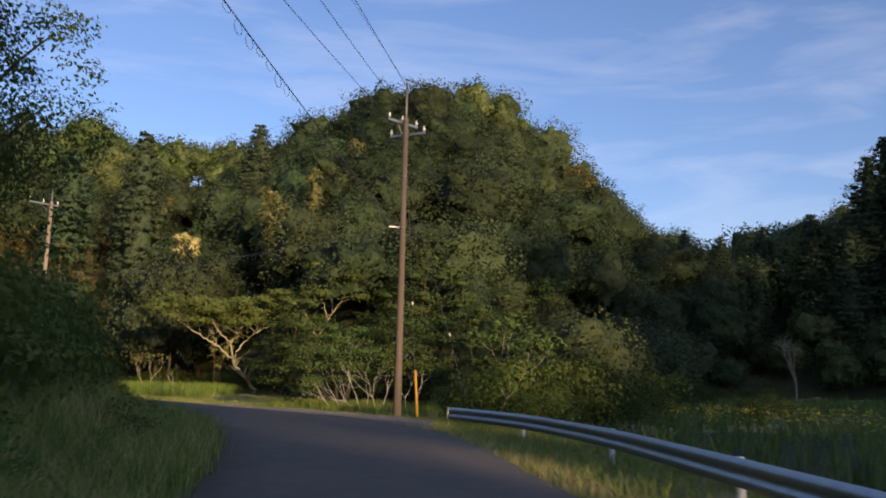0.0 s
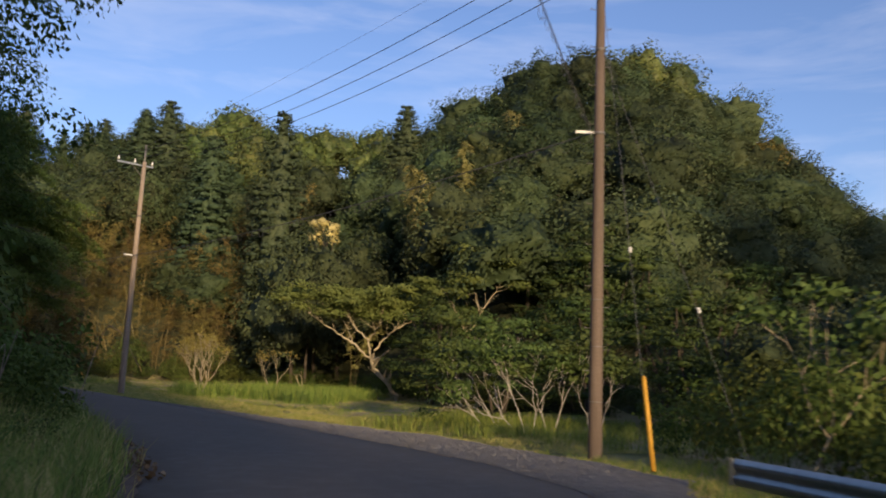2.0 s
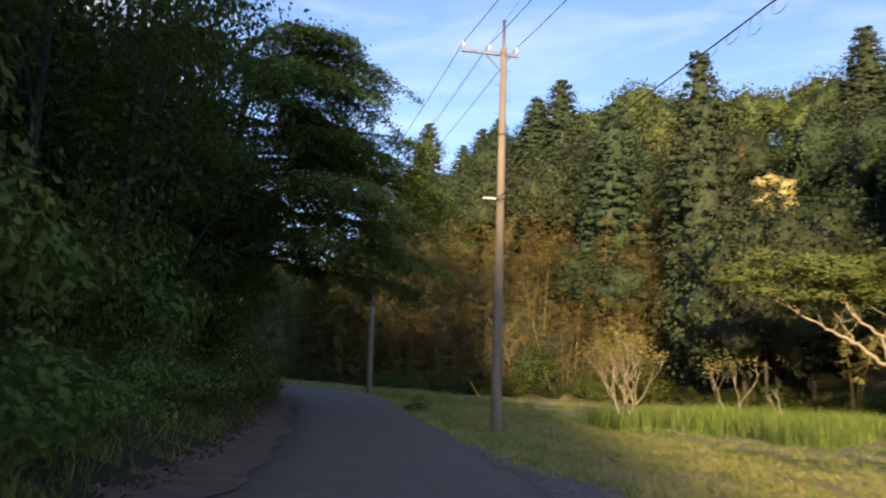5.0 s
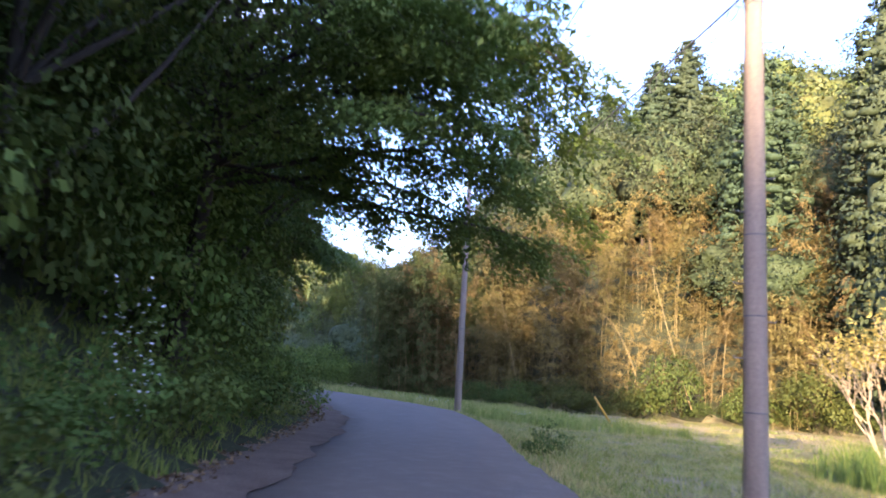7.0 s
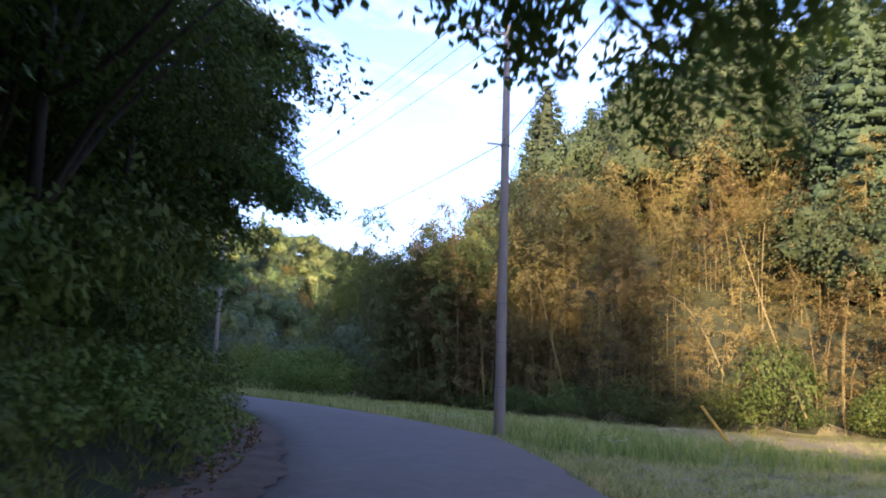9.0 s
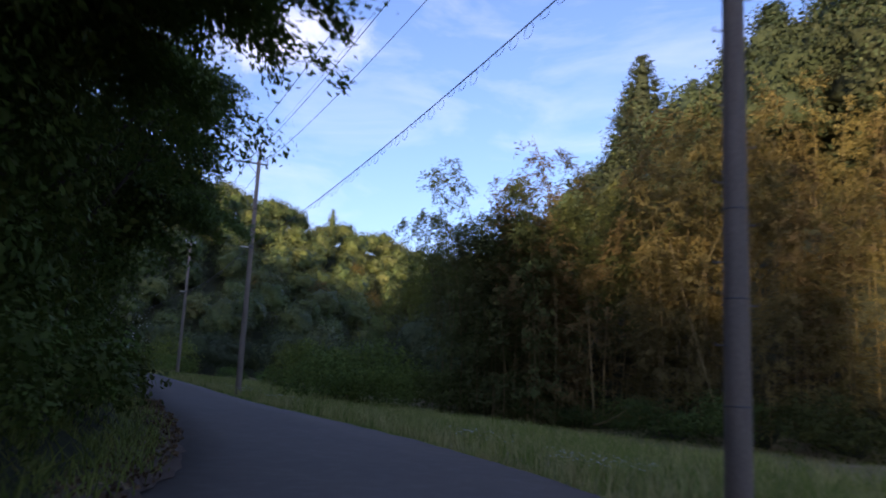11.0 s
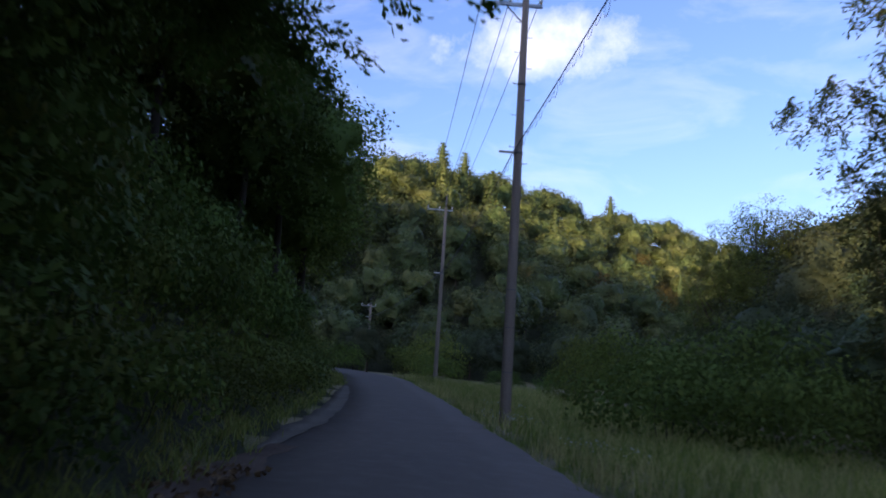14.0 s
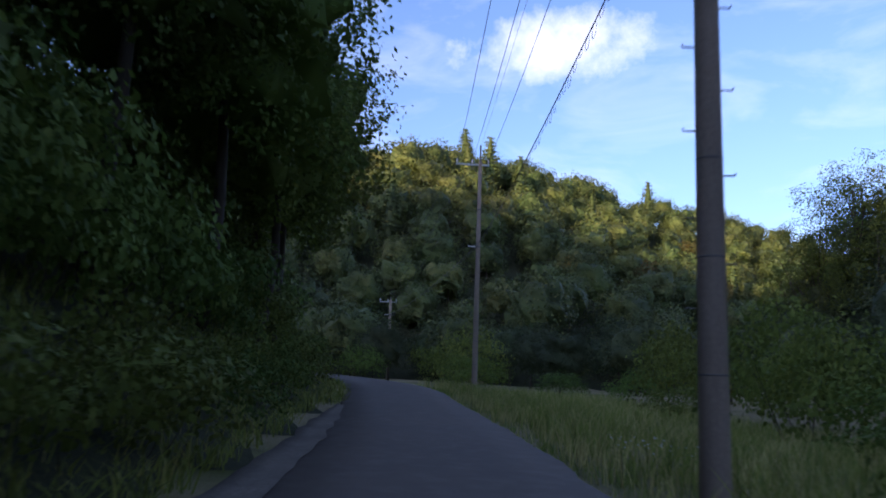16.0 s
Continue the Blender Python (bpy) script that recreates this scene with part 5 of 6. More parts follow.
SPREAD = [(-1.45, 0.0, 1.3), (-0.72, 0.0, 0.72)] + [(-1.2, -0.4, 0.45)] * 5
SAGS = [0.012, 0.028, 0.014, 0.016, 0.012, 0.012]
for k in range(len(POLES) - 1):
    pa, pb = np.array([*POLES[k], 0.0]), np.array([*POLES[k + 1], 0.0])
    across, along = frame_of(pb - pa)
    length = np.linalg.norm(pb - pa)
    for fa, fb in zip(SPREAD[k], SPREAD[k + 1]):
        line = span(pa + across * fa + along * 0.16 + [0, 0, ARMS[k] + 0.27], pb + across * fb + along * 0.16 + [0, 0, ARMS[k + 1] + 0.27], SAGS[k] * length)
        ob = part("power_line", Shape().tube(line, 0.011, 5), WIRE)
        tagged(ob, "thin black power line sagging between utility poles", "power line", "overhead lines")
    ob = part("ground_wire", Shape().tube(span(pa + [0, 0, TOPS[k]], pb + [0, 0, TOPS[k + 1]], 0.010 * length), 0.005, 4), CABLE_GREY)
    tagged(ob, "thin grey wire strung over the pole tops", "power line", "overhead lines")
    line = span(pa + across * (1.9 if k == 0 else -0.15) + [0, 0, BRACKETS[k]], pb - across * 0.15 + [0, 0, BRACKETS[k + 1]], 0.012 * length, 40)
    ob = part("telephone_cable", Shape().tube(line, 0.012, 6), CABLE_GREY)
    tagged(ob, "dark telephone cable hung in loose wire loops", "telephone cable", "overhead lines")
    loops = Shape()
    n = int(length / 0.55)
    for j in range(n):
        f = (j + 0.5) / n
        c = np.array([np.interp(f, np.linspace(0, 1, 40), line[:, m]) for m in range(3)])
        t = np.linspace(0, 2 * np.pi, 9)
        drop = 0.10 + 0.04 * math.sin(j * 1.7)
        loops.tube(c + np.stack([along[0] * 0.17 * np.sin(t), along[1] * 0.17 * np.sin(t), -drop * (1 - np.cos(t))], 1), 0.0055, 3, cap=False)
    tagged(part("hanger_loop", loops, CABLE_GREY, ob, "small drooping wire loops"), kind="stuff")

# stay wires of the first pole
for foot, high, ball in (((0.55, 25.3, 0.0), 10.4, 3.6), ((2.3, 26.9, -0.1), 8.8, 2.65)):
    a, b = np.array(foot), np.array([-0.38, 30.2, high])
    b = b + (a - b) / np.linalg.norm(a - b) * 0.2
    stay = part("stay_wire", Shape().tube([a - [0, 0, 0.3], (a + b) / 2, b], 0.0055, 5), CABLE_GREY)
    tagged(stay, "steel stay wire anchored in the verge beside the pole", "stay wire", "stay wires")
    u = (ball - a[2]) / (b[2] - a[2])
    c, d = a + (b - a) * u, (b - a) / np.linalg.norm(b - a)
    part("stay_insulator", Shape().tube([c - d * 0.06, c - d * 0.035, c, c + d * 0.035, c + d * 0.06], [0.012, 0.032, 0.022, 0.032, 0.012], 8), PORCELAIN, stay, "white porcelain egg insulator", True)
    if foot[0] < 2:
        part("stay_guard", Shape().tube([a + d * 0.02, a + d * 1.52, a + d * 1.56], [0.036, 0.036, 0.022], 12), YELLOW, stay, "yellow plastic guard tube", True)

# stay of the third pole
a, b = np.array((-39.4, 69.1, land_at(-39.4, 69.1) - 0.1)), np.array((-40.67, 69.31, 1.0))
lean = part("stay_guard", Shape().tube([a, b], [0.045, 0.045], 10), YELLOW, smooth=True)
tagged(lean, "yellow guard tube leaning in the dry grass", "guard tube")

# crash barrier
RAIL = curve_points([(1.55, 24.15), (2.8, 21.75), (3.6, 19.55), (4.43, 15.65), (4.87, 11.55), (5.1, 8.75), (5.35, 5.25), (5.55, 0.25), (5.65, -8)], 0.4)
rail_n = np.stack([np.gradient(RAIL[:, 1]), -np.gradient(RAIL[:, 0])], 1)
rail_n /= np.linalg.norm(rail_n, axis=1)[:, None]
# the waved profile: height over the middle, stand-out towards the road
WAVE = [(-0.175, 0.0), (-0.165, 0.022), (-0.125, 0.06), (-0.085, 0.072), (-0.05, 0.058), (-0.02, 0.018), (0.02, 0.018), (0.05, 0.058), (0.085, 0.072), (0.125, 0.06), (0.165, 0.022), (0.175, 0.0)]
barrier = empty("guard_rail", pose(*RAIL[20], land_at(*RAIL[20])), "galvanised steel guard rail on white posts beside the lane", "guard rail")
inv = barrier.matrix_basis.inverted().translation
MIDZ = 0.19
sh = Shape()
prof = [(h, w) for h, w in WAVE] + [(h, w - 0.004) for h, w in reversed(WAVE)]
rows = np.stack([np.stack([RAIL[:, 0] + rail_n[:, 0] * w, RAIL[:, 1] + rail_n[:, 1] * w, np.full(len(RAIL), MIDZ + h)], 1) for h, w in prof], 1)
n, m = rows.shape[:2]
i, j = np.meshgrid(np.arange(n - 1), np.arange(m), indexing="ij")
sh.add(rows.reshape(-1, 3) + np.array(inv), np.stack([i * m + j, i * m + (j + 1) % m, (i + 1) * m + (j + 1) % m, (i + 1) * m + j], -1).reshape(-1, 4))
part("rail", sh, GALVANISED, barrier, "waved steel rail", True)
end = rows[0]
cap = Shape()
t = np.linspace(-np.pi / 2, np.pi / 2, 9)
arcs = np.stack([np.stack([RAIL[0, 0] + rail_n[0, 0] * 0.02 + 0.16 * np.cos(t) * (RAIL[0, 0] - RAIL[1, 0]) / 0.4 + rail_n[0, 0] * 0.06 * np.sin(t), RAIL[0, 1] + 0.16 * np.cos(t) * (RAIL[0, 1] - RAIL[1, 1]) / 0.4 + rail_n[0, 1] * 0.06 * np.sin(t), np.full(9, MIDZ + h)], 1) for h in (-0.17, 0.17)], 0)
cap.add(arcs.reshape(-1, 3) + np.array(inv), [(q, q + 1, q + 10, q + 9) for q in range(8)])
part("end_cap", cap, GALVANISED, barrier, "rounded end of the rail", True)
dist = np.concatenate([[0], np.cumsum(np.hypot(*np.diff(RAIL, axis=0).T))])
for d in np.arange(3.9, dist[-1], 5.2):
    x, y = np.interp(d, dist, RAIL[:, 0]), np.interp(d, dist, RAIL[:, 1])
    nx, ny = np.interp(d, dist, rail_n[:, 0]), np.interp(d, dist, rail_n[:, 1])
    g = land_at(x, y)
    post = Shape().tube([(x - nx * 0.09, y - ny * 0.09, g - 0.5), (x - nx * 0.09, y - ny * 0.09, MIDZ + 0.17)], [0.057, 0.057], 14)
    post.v = [v + np.array(inv) for v in post.v]
    pp = part("post", post, WHITE_PAINT, barrier, "white painted post", True)
    br = Shape().box((x - nx * 0.02, y - ny * 0.02, MIDZ), (0.09, 0.09, 0.14))
    br.v = [v + np.array(inv) for v in br.v]
    part("rail_bracket", br, GALVANISED, pp)

# ---- pale trees of the clearing ----
def at_land(x, y, dz=0.0):
    return (x, y, land_at(x, y) + dz)


def pale_tree(place, name, label, stems, canopy, leaf_mat, leaf_count, leaf=(0.2, 0.11), seed=0, pad=0.55, spread=0.5, lift=0.25, depth=3, bark=None):
    """A tree of pale forking stems under thin flat leaf pads. stems: (way, length, radius)."""
    r = np.random.default_rng(seed)
    ob = empty(name, pose(*place), label, "tree")
    tips = []
    for way, length, radius in stems:
        sh, mine = Shape(), []
        fork(sh, (0.12 * way[0], 0.12 * way[1], -0.3), way, length, radius, depth, r, mine, spread, lift)
        part("stem", sh, bark or BARK_PALE, ob, smooth=True)
        tips += mine
    crown = Shape()
    n = max(1, leaf_count // max(1, len(tips)))
    for t in tips:
        lobe_leaves(crown, t + np.array([0, 0, 0.12]), (pad, pad, pad * canopy), n, leaf[0], leaf[1], r, up=0.2, shell=0.1, droop=0.25)
    part("crown", crown, leaf_mat, ob)
    return ob


# the leaning tree at the wood's edge: its trunk slopes towards the west before it forks under a wide flat canopy
def leaning_tree(place, label, seed, size, limbs, tufts, pale):
    """limbs: lines of (points, radius at foot, at tip); tufts spread flat over their ends."""
    r = np.random.default_rng(seed)
    ob = empty("leaning_tree", pose(*place), label, "tree", "leaning trees")
    crown, ends = Shape(), []
    for points, r0, r1 in limbs:
        line = curve_points(np.asarray(points, float) * size, 0.25)
        r0, r1 = 0.78 * r0, 0.7 * r1
        line[1:-1] += 0.05 * r.normal(size=line[1:-1].shape)
        sh = Shape().tube(line, np.linspace(r0, r1, len(line)) * size, 7)
        part("limb", sh, pale, ob, smooth=True)
        ends.append(line[-1])
        twigs = Shape()
        for k in range(9):
            a = line[int(len(line) * r.uniform(0.4, 0.95))]
            e = a + np.array([r.normal() * 0.9, r.normal() * 0.9, r.uniform(0.7, 1.5)]) * size
            twigs.tube(limb(a, e, 0.1, r), np.linspace(r1, 0.008, 6), 4, cap=False)
            ends.append(e)
        part("twig", twigs, pale, ob, smooth=True)
    ends = [e for e in ends if e[2] > 4.6 * size]
    for k in range(tufts):
        e = ends[k % len(ends)] + np.array([r.normal() * 0.9, r.normal() * 0.9, 0.15 + 0.75 * r.random()]) * size
        tuft(crown, e, (0.2, -0.5, 0.3), r.uniform(0.9, 1.5) * size, 240, (0.18, 0.11), r, 0.34, 0.6, 0.3, 0.4)
    part("crown", crown, LEAF_FLAT_LIT, ob)
    return ob


leaning_tree(at_land(-15.03, 71.67, -0.2), "pale leaning tree with forked limbs and a flat green canopy", 3, 1.0, [
    ([(0, 0, -0.3), (-0.9, -0.25, 1.1), (-1.9, -0.5, 2.3), (-2.4, -0.65, 3.2)], 0.22, 0.16),
    ([(-2.3, -0.6, 3.1), (-3.7, -0.9, 4.2), (-5.4, -1.2, 5.3), (-7.4, -1.6, 6.5)], 0.13, 0.05),
    ([(-2.4, -0.65, 3.2), (-2.7, -1.0, 4.6), (-3.8, -1.2, 5.6), (-4.3, -1.3, 6.8)], 0.12, 0.045),
    ([(-2.35, -0.6, 3.1), (-1.9, -0.3, 4.4), (-0.6, 0.2, 5.6), (0.9, 0.4, 6.6)], 0.12, 0.045),
    ([(-2.65, -1.0, 4.5), (-1.8, -1.2, 5.6), (-1.6, -1.2, 6.9)], 0.08, 0.035),
    ([(-3.8, -0.9, 4.3), (-4.6, 0.2, 5.4), (-5.8, 0.8, 6.6)], 0.08, 0.035)], 90, BARK_PALE)
leaning_tree(at_land(-9.6, 70.0, -0.2), "pale-stemmed tree spreading a flat green canopy", 4, 0.85, [
    ([(0, 0, -0.3), (-0.5, -0.2, 2.2), (-1.6, -0.5, 4.4), (-3.0, -0.6, 6.4)], 0.14, 0.04),
    ([(-0.5, -0.2, 2.2), (0.8, -0.3, 4.4), (2.2, -0.4, 6.6)], 0.10, 0.04),
    ([(0.5, -0.3, 4.0), (0.1, -0.6, 5.5), (-0.2, -0.5, 7.0)], 0.07, 0.03)], 34, BARK_PALE)
# the golden vase-shaped tree in the clearing
pale_tree(at_land(-25.08, 59.94), "clearing_tree", "small vase-shaped tree with pale stems and thin golden leaves", [((0.32 * math.cos(a), 0.32 * math.sin(a), 1), 1.35, 0.045) for a in (0.3, 1.2, 2.2, 3.1, 4.1, 5.2)], 0.8, LEAF_GOLD, 2000, (0.13, 0.06), 5, 0.42, 0.33, 0.3, 4)
pale_tree(at_land(-23.0, 66.2), "clearing_tree", "thin pale sapling with few leaves in long grass", [((0.2, 0.1, 1), 1.3, 0.042), ((-0.3, 0, 1), 1.1, 0.034)], 0.6, LEAF_GOLD, 260, (0.14, 0.07), 6, 0.35, 0.4, 0.3, 3)
pale_tree(at_land(-21.2, 67), "clearing_tree", "short bare pale stump shoot in long grass", [((0.1, 0.1, 1), 0.9, 0.05)], 0.6, LEAF_TIER, 120, (0.14, 0.07), 7, 0.3, 0.4, 0.3, 2)
# white-stemmed trees by the first pole
for k, (x, y, h, lean) in enumerate([(-3.97, 43.4, 1.0, -0.55), (-2.8, 41.6, 0.95, -0.35), (-2.0, 43.6, 1.0, 0.12), (-0.6, 44.6, 0.9, 0.3), (-4.6, 48.2, 1.1, -0.2)]):
    both = [((lean, 0.1, 1), 1.3 * h, 0.028), ((lean - 0.55, -0.2, 0.95), 1.2 * h, 0.024), ((lean + 0.5, 0.2, 0.95), 1.15 * h, 0.022)]
    pale_tree(at_land(x, y), "white_stemmed_tree", "white-stemmed slender tree with a flat green canopy", both[:3 if k < 2 else 2], 0.22, LEAF_TIER, 1700, (0.19, 0.11), 20 + k, 0.75, 0.38, 0.16, 4, BARK_WHITE)
# pale crooked stem in the shrubs past the rail
pale_tree(at_land(2.9, 26.7), "crooked_tree", "pale crooked bare stem among the shrubs", [((0.28, 0.1, 0.95), 1.5, 0.035)], 0.5, LEAF_TIER, 500, (0.22, 0.12), 41, 0.6, 0.5, 0.35, 3)
pale_tree(at_land(33, 76), "bare_tree", "leafless grey tree standing above the woods", [((0.1, 0, 1), 2.2, 0.12)], 0.5, LEAF_GOLD, 40, (0.14, 0.07), 42, 0.5, 0.4, 0.35, 4, DEADWOOD)

# fallen and leaning bamboo canes
for a, b, sag in [((-47.4, 83.0, 2.3), (-51.5, 84.3, 6.6), -1.0), ((-43.5, 83, 0.5), (-47.0, 84, 9.5), 0.4), ((-55, 80.5, 0.8), (-57.5, 80.8, 8.0), 0.2), ((-66.5, 80.6, 1.0), (-69.0, 80.9, 8.5), 0.2), ((-68.6, 80.2, 0.8), (-69.0, 80.3, 5.6), 0.05), ((-70, 81, 5.5), (-64.5, 80.2, 2.2), 0.3), ((-61, 80.4, 0.5), (-61.6, 80.5, 5.5), 0.1), ((-60.2, 79.5, 0.3), (-57.6, 78.6, 1.1), 0.1)]:
    cane = part("bamboo_cane", Shape().tube(span(a, b, sag, 12), np.linspace(0.045, 0.02, 12), 7), CULM, smooth=True)
    tagged(cane, "pale dry bamboo cane leaning out of the grove", "bamboo", "loose canes")

# dead twisting branches over the bank
r_dead = np.random.default_rng(77)
for k in range(16):
    p = np.array([-8.0, 20.7, 0.0]) + np.append(r_dead.normal(size=2) * [0.7, 1.1], 0)
    p[2] = land_at(p[0], p[1]) + 0.3 + 0.6 * r_dead.random()
    q = p + np.array([r_dead.normal() * 0.35 + 0.15, r_dead.normal() * 0.45, 0.4 + 0.5 * r_dead.random()])
    w = q + np.array([r_dead.normal() * 0.4 + 0.25, r_dead.normal() * 0.4, -0.2 - 0.7 * r_dead.random()])
    tagged(part("dead_branch", Shape().tube(curve_points([p, q, w], 0.15), np.linspace(0.007, 0.003, len(curve_points([p, q, w], 0.15))), 5), DEADWOOD, smooth=True), "bleached dead branch curling over the bank", "branch", "dead branches")

# bleached log on the verge
lx, ly = -59.9, 69.2
tagged(part("log", Shape().tube([(lx - 0.7, ly + 0.1, land_at(lx, ly) + 0.06), (lx, ly, land_at(lx, ly) + 0.09), (lx + 0.65, ly - 0.1, land_at(lx, ly) + 0.07)], [0.07, 0.08, 0.065], 9), LOGWOOD, smooth=True), "short bleached log lying in the verge grass", "log")


# ---- grass, flowers, stones, litter ----
def blades(name, label, x, y, height, width, material, seed, lean=0.45, category="grass"):
    """Bent grass blades, one at each place, faced to the lane with normals lifted to shade brighter."""
    r = np.random.default_rng(seed)
    z = land(x, y)
    n = len(x)
    h = height * r.uniform(0.5, 1.25, n)
    s, o = to_road(x, y)
    t = np.stack([np.interp(s, LINE_S, LINE_T[:, k]) for k in (0, 1)], 1)
    out = -np.sign(o)[:, None] * np.stack([t[:, 1], -t[:, 0]], 1) - 0.9 * t
    a = np.arctan2(out[:, 1], out[:, 0]) + r.uniform(-1.25, 1.25, n)
    d = np.stack([np.cos(a), np.sin(a), 0 * a], 1)
    side = np.stack([-np.sin(a), np.cos(a), 0 * a], 1) * (width * r.uniform(0.6, 1.3, n) * 0.5)[:, None]
    b = np.stack([x, y, z - 0.03], 1)
    c = r.uniform(0, 6.28, n)
    bend = (np.stack([np.cos(c), np.sin(c), 0 * c], 1) - 0.6 * d) * (h * lean * r.uniform(0.3, 1.4, n))[:, None]
    up = np.stack([0 * h, 0 * h, h], 1)
    mid = b + up * 0.6 + bend * 0.35
    tip = b + up * r.uniform(0.85, 1.0, n)[:, None] + bend
    v = np.stack([b - side, b + side, mid + side * 0.75, mid - side * 0.75, tip], 1).reshape(-1, 3)
    i = np.arange(n)[:, None] * 5
    me = np_mesh(name, v, i + np.array([[0, 1, 2, 3]]), i + np.array([[3, 2, 4]]), True)
    # normals tilted skywards, so that the blades render brighter
    soft = np.repeat(d * 0.6 + np.array([0, 0, 0.9]) + 0.4 * r.normal(size=(n, 3)), 5, 0)
    me.normals_split_custom_set_from_vertices((soft / np.linalg.norm(soft, axis=1)[:, None]).tolist())
    return tagged(part(name, me, material), label, category, kind="stuff")


def strewn(n, s0, s1, o0, o1, seed, tuft=0.0):
    """Places along the road between two offsets, in tufts."""
    r = np.random.default_rng(seed)
    k = n if not tuft else n // 12
    s, f = r.uniform(s0, s1, k), r.random(k)
    lo = o0(s) if callable(o0) else o0
    hi = o1(s) if callable(o1) else o1
    p = on_road(s, lo + (hi - lo) * f)[:, :2]
    if tuft:
        p = np.repeat(p, 12, 0) + r.normal(size=(k * 12, 2)) * tuft
    return p[:, 0], p[:, 1]


def patch(n, x0, x1, y0, y1, seed, keep=None, tuft=0.12):
    r = np.random.default_rng(seed)
    p = np.repeat(np.stack([r.uniform(x0, x1, n // 10), r.uniform(y0, y1, n // 10)], 1), 10, 0)
    p = p + r.normal(size=p.shape) * tuft
    s, o = to_road(p[:, 0], p[:, 1])
    ok = (o > edge_right(s) + 0.35) & (p[:, 1] < hill_foot(p[:, 0]) + 1)
    if keep is not None:
        ok &= keep(p[:, 0], p[:, 1])
    return p[ok, 0], p[ok, 1]


off_gravel = lambda s: np.where((s > 20) & (s < 42), gravel_r(s) - 0.25, road_r(s) + 0.03)
blades("verge_grass", "green and straw grass along the lane's edge", *strewn(26000, -4, 140, off_gravel, lambda s: off_gravel(s) + 1.3, 1, 0.07), 0.17, 0.010, GRASS, 1)
blades("dry_verge_grass", "dry straw grass along the lane's edge", *strewn(16000, 0, 84, off_gravel, lambda s: off_gravel(s) + 1.0, 2, 0.07), 0.17, 0.011, GRASS_DRY, 2)
blades("rough_grass", "rough green grass on the verge", *strewn(42000, 73, 140, lambda s: edge_right(s) + 0.7, lambda s: edge_right(s) + 9.5, 3, 0.14), 0.52, 0.017, GRASS, 3)
# pale blades mixed into the rough grass to raise the shaded verge's brightness
blades("rough_straw", "tall pale grass mixed in to brighten the shaded verge", *strewn(22000, 76, 140, lambda s: edge_right(s) + 0.2, lambda s: edge_right(s) + 9.5, 17, 0.14), 0.5, 0.015, GRASS_DRY, 17, 0.5)
blades("left_verge_grass", "green grass under the bank's shrubs", *strewn(30000, -4, 34, lambda s: edge_left(s) - 2.6, lambda s: edge_left(s) - 0.03, 4, 0.10), 0.55, 0.013, GRASS, 4)
blades("rail_grass", "green weeds and grass under the guard rail", *strewn(16000, -4, 27, lambda s: off_gravel(s) + 0.7, lambda s: off_gravel(s) + 5.0, 18, 0.12), 0.34, 0.014, GRASS, 18, 0.6)
blades("rail_straw", "dry straw under the guard rail", *strewn(7000, -4, 27, lambda s: off_gravel(s) + 0.4, lambda s: off_gravel(s) + 4.5, 19, 0.12), 0.26, 0.012, GRASS_DRY, 19, 0.8)
blades("left_dry_grass", "dry straw and brown weeds under the bank's shrubs", *strewn(11000, -4, 30, lambda s: edge_left(s) - 2.4, lambda s: edge_left(s) - 0.0, 16, 0.10), 0.5, 0.012, GRASS_DRY, 16)
blades("left_shade_grass", "green grass and weeds under the bank's shrubs", *strewn(42000, 26, 140, -5.6, lambda s: np.where((s > 27) & (s < 76), -2.65, np.where((s > 100) & (s < 124), -2.3, edge_left(s) - 0.05)), 5, 0.10), 0.34, 0.022, GRASS, 5, 0.7)
blades("reed_bed", "tall sunlit green grass in the clearing", *patch(18000, -26.5, -16.5, 54, 73, 6, lambda x, y: (y > 0.15 * x + 60.5 - 1.5 * np.sin(x)) & (smooth_noise(x, y, 14, 2) > -0.45)), 0.95, 0.022, GRASS, 6, 0.3)
blades("clearing_grass", "short grass with straw in the clearing", *patch(36000, -34, 0, 38, 70, 7), 0.16, 0.015, GRASS, 7, 0.8)
blades("clearing_straw", "short dry straw in the clearing", *patch(46000, -62, -4, 38, 80, 8, lambda x, y: smooth_noise(x, y, 11, 4) > -0.2), 0.15, 0.016, GRASS_DRY, 8, 1.1)
blades("near_straw", "flattened dry straw in the meadow beside the lane", *strewn(44000, 30, 74, lambda s: off_gravel(s) + 0.6, lambda s: off_gravel(s) + 8.0, 14, 0.12), 0.14, 0.016, GRASS_DRY, 14, 1.2)
blades("near_turf", "short green turf in the meadow beside the lane", *strewn(30000, 30, 74, lambda s: off_gravel(s) + 0.6, lambda s: off_gravel(s) + 9.0, 15, 0.10), 0.15, 0.015, GRASS, 15, 0.8)
blades("meadow_grass", "green grass strip before the bamboo", *patch(26000, -80, -27, 50, 84, 9), 0.17, 0.017, GRASS, 9, 0.8)
blades("field_grass", "tall green grass of the low wet field", *patch(36000, 6, 62, 14, 92, 10), 0.75, 0.04, GRASS_FIELD, 10)
blades("pole_reeds", "green reeds around the pale trees", *patch(9000, -8, 6, 36, 52, 11), 0.5, 0.02, GRASS, 11)
blades("dry_reed", "dry straw-coloured reed tuft by the bank", -3.4 + 0.13 * rng.normal(size=70), 11.6 + 0.13 * rng.normal(size=70), 0.75, 0.014, GRASS_DRY, 12, 0.25)
blades("dry_reed", "dry straw-coloured reed tuft by the bank", -3.9 + 0.2 * rng.normal(size=90), 13.9 + 0.2 * rng.normal(size=90), 0.6, 0.014, GRASS_DRY, 13, 0.4)


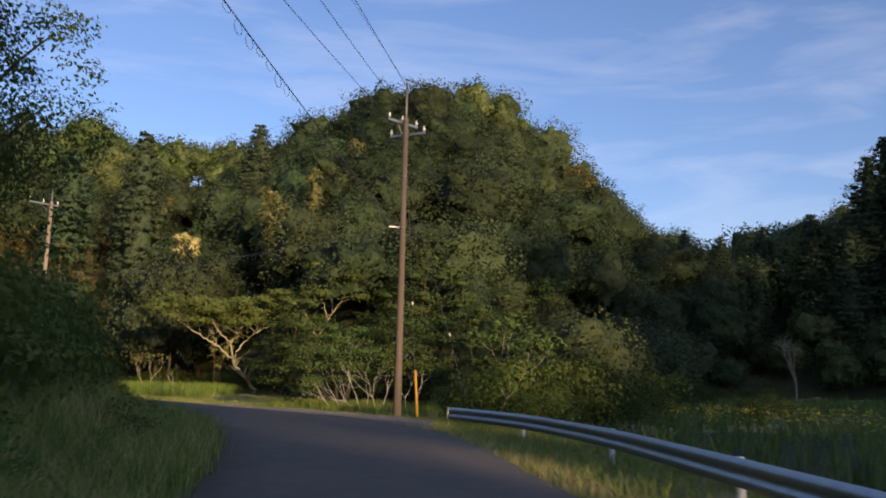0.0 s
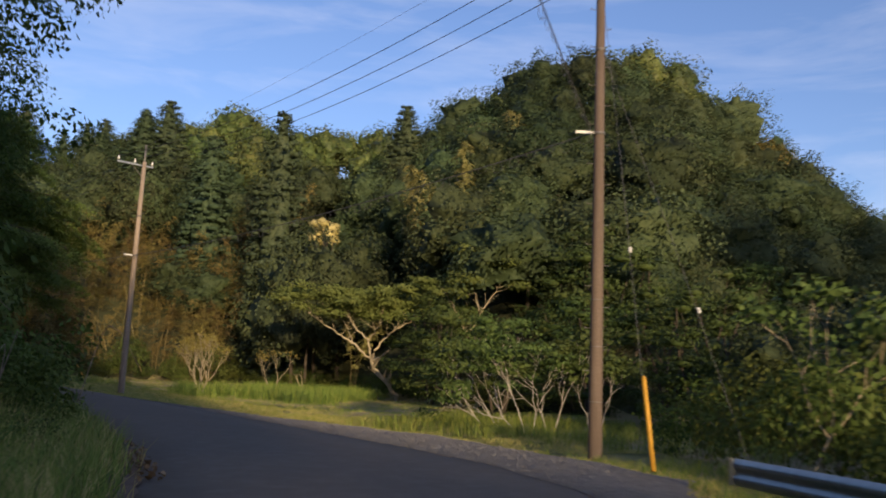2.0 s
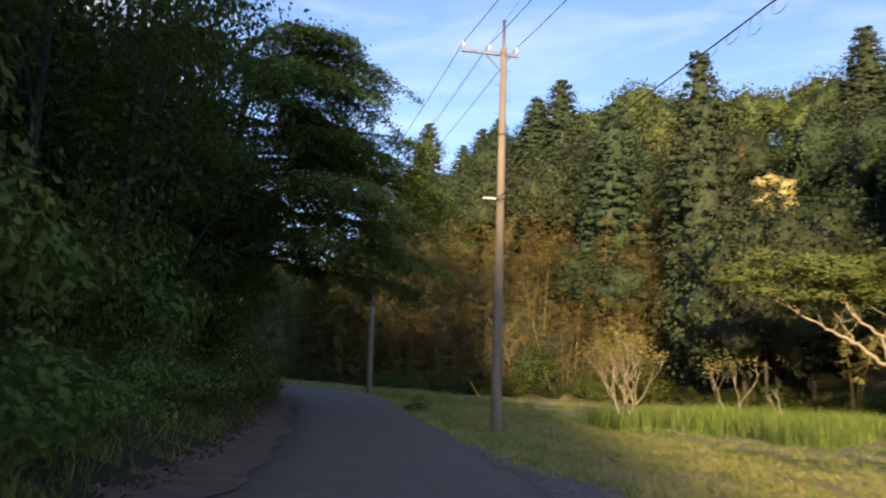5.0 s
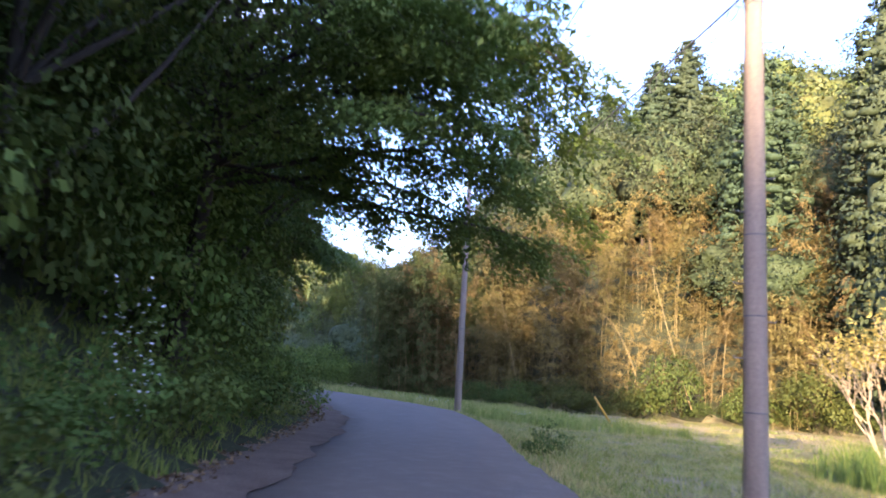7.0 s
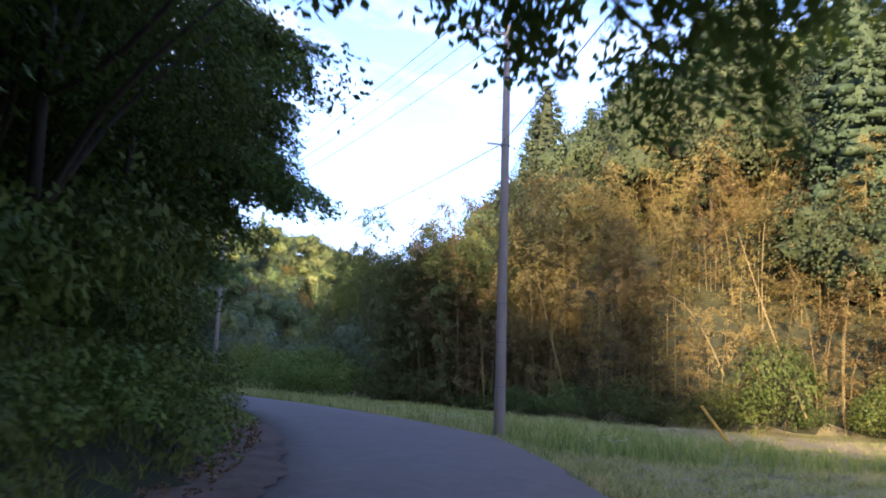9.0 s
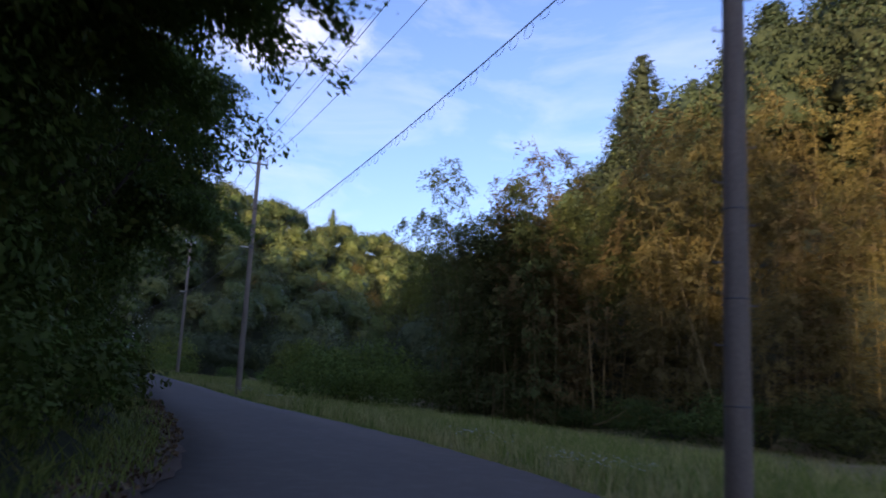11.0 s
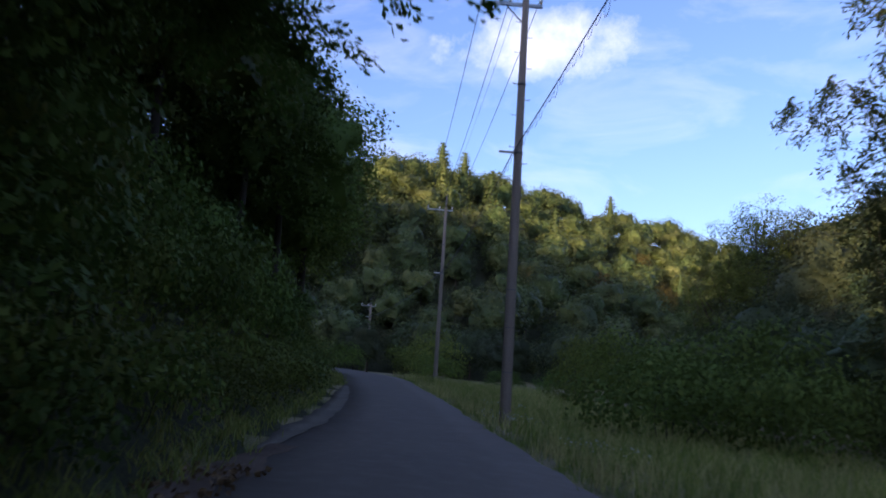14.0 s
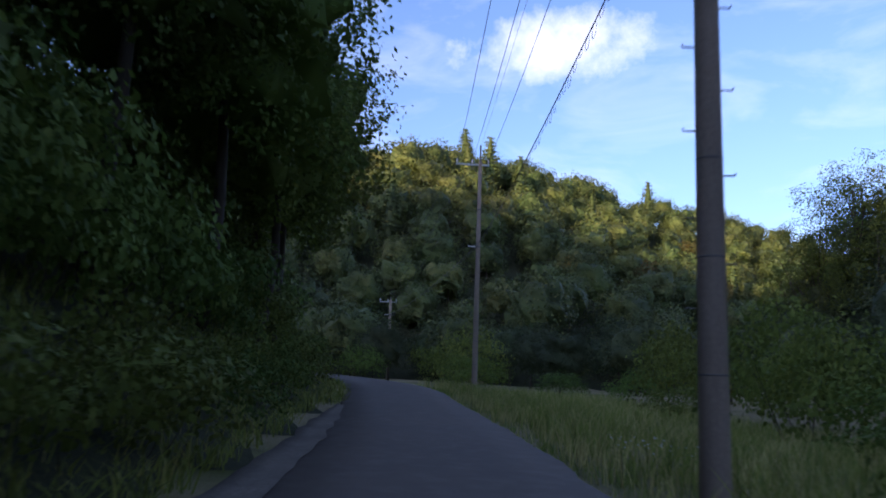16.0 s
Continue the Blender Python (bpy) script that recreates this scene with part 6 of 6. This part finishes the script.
def dots(name, label, x, y, z, size, material, seed, category):
    """Small flower heads or leaves."""
    r = np.random.default_rng(seed)
    sh = Shape().leaves(np.stack([x, y, z], 1), r.normal(size=(len(x), 3)) + [0, -0.4, 1.2], size, size * 0.8, r)
    return tagged(part(name, sh, material), label, category, kind="stuff")


def flower_patch(name, label, n, cx, cy, rx, ry, high, size, material, seed):
    r = np.random.default_rng(seed)
    x, y = cx + rx * r.normal(size=n), cy + ry * r.normal(size=n)
    blades(name + "_stalk", "green stalks under the flowers", x, y, high, 0.02, GRASS, seed + 1, 0.15, "flowers")
    k = np.repeat(np.arange(n), 4)
    dots(name, label, x[k] + 0.1 * r.normal(size=4 * n), y[k] + 0.1 * r.normal(size=4 * n), land(x, y)[k] + high * (0.85 + 0.35 * r.random(4 * n)), size, material, seed + 2, "flowers")


flower_patch("yellow_flowers", "yellow wildflowers in the wet field", 190, 14.5, 33, 2.6, 6.0, 0.75, 0.075, PETAL_YELLOW, 60)
flower_patch("yellow_flowers", "yellow wildflowers in the wet field", 70, 20, 42, 3.5, 5.0, 0.75, 0.08, PETAL_YELLOW, 65)
for cx, cy, n in [(-45.5, 63.4, 26), (-70.9, 68.8, 18), (-49.8, 64.6, 16), (-76.7, 71.0, 14), (-65.8, 68.2, 14), (-38.2, 61.0, 8)]:
    flower_patch("white_flowers", "small white daisies in the verge grass", n, cx, cy, 0.55, 0.3, 0.42, 0.032, PETAL_WHITE, 70 + n)

# white blossom hanging on the bank shrubs
for s, o, z in [(89.3, -2.55, 2.3), (89.9, -2.6, 1.7), (52.5, -2.9, 1.7), (53.2, -3.0, 1.1)]:
    p = on_road(s, o)
    r_b = np.random.default_rng(int(s * 10))
    k = 46
    dots("white_blossom", "white blossom spray on a bank shrub", p[0] + 0.16 * r_b.normal(size=k), p[1] + 0.16 * r_b.normal(size=k), p[2] + z + 0.22 * r_b.normal(size=k), 0.045, PETAL_WHITE, int(s), "blossom")

# fallen leaves on the earth shoulder
lx, ly = strewn(5200, 22, 98, lambda s: dirt_l(s) - 0.2, lambda s: dirt_l(s) + 0.75, 90)
ls, lo = to_road(lx, ly)
dots("leaf_litter", "dead brown leaves strewn on the earth shoulder", lx, ly, road_z(ls) + 0.055, 0.085, LITTER, 91, "leaf litter")

# loose crushed stone on the gravel strip
r_st = np.random.default_rng(95)
n = 15000
ss = r_st.uniform(20, 46, n)
so = road_r(ss) - 0.1 + (gravel_r(ss) - road_r(ss) + 0.2) * r_st.random(n)
sp = on_road(ss, so, 0.0)
sp[:, 2] += np.interp((so - road_r(ss)) / (gravel_r(ss) - road_r(ss)), [0, 0.5, 1], [0.01, -0.045, -0.10])
sz = r_st.uniform(0.006, 0.015, n) * (1 + 0.8 * (r_st.random(n) > 0.95))
cube = np.array([(1, 0, 0), (-1, 0, 0), (0, 1, 0), (0, -1, 0), (0, 0, 1), (0, 0, -1)], float)
jit = 1 + 0.35 * r_st.normal(size=(n, 6, 1))
sv = sp[:, None] + cube[None] * jit * sz[:, None, None] * np.array([1.2, 1.0, 0.7])
turn = r_st.uniform(0, 6.28, n)
st = np.array([(0, 2, 4), (2, 1, 4), (1, 3, 4), (3, 0, 4), (2, 0, 5), (1, 2, 5), (3, 1, 5), (0, 3, 5)])
tagged(part("gravel", np_mesh("gravel", sv.reshape(-1, 3), None, (np.arange(n)[:, None, None] * 6 + st[None]).reshape(-1, 3)), STONE), "loose pale crushed stones beside the asphalt", "gravel", kind="stuff")
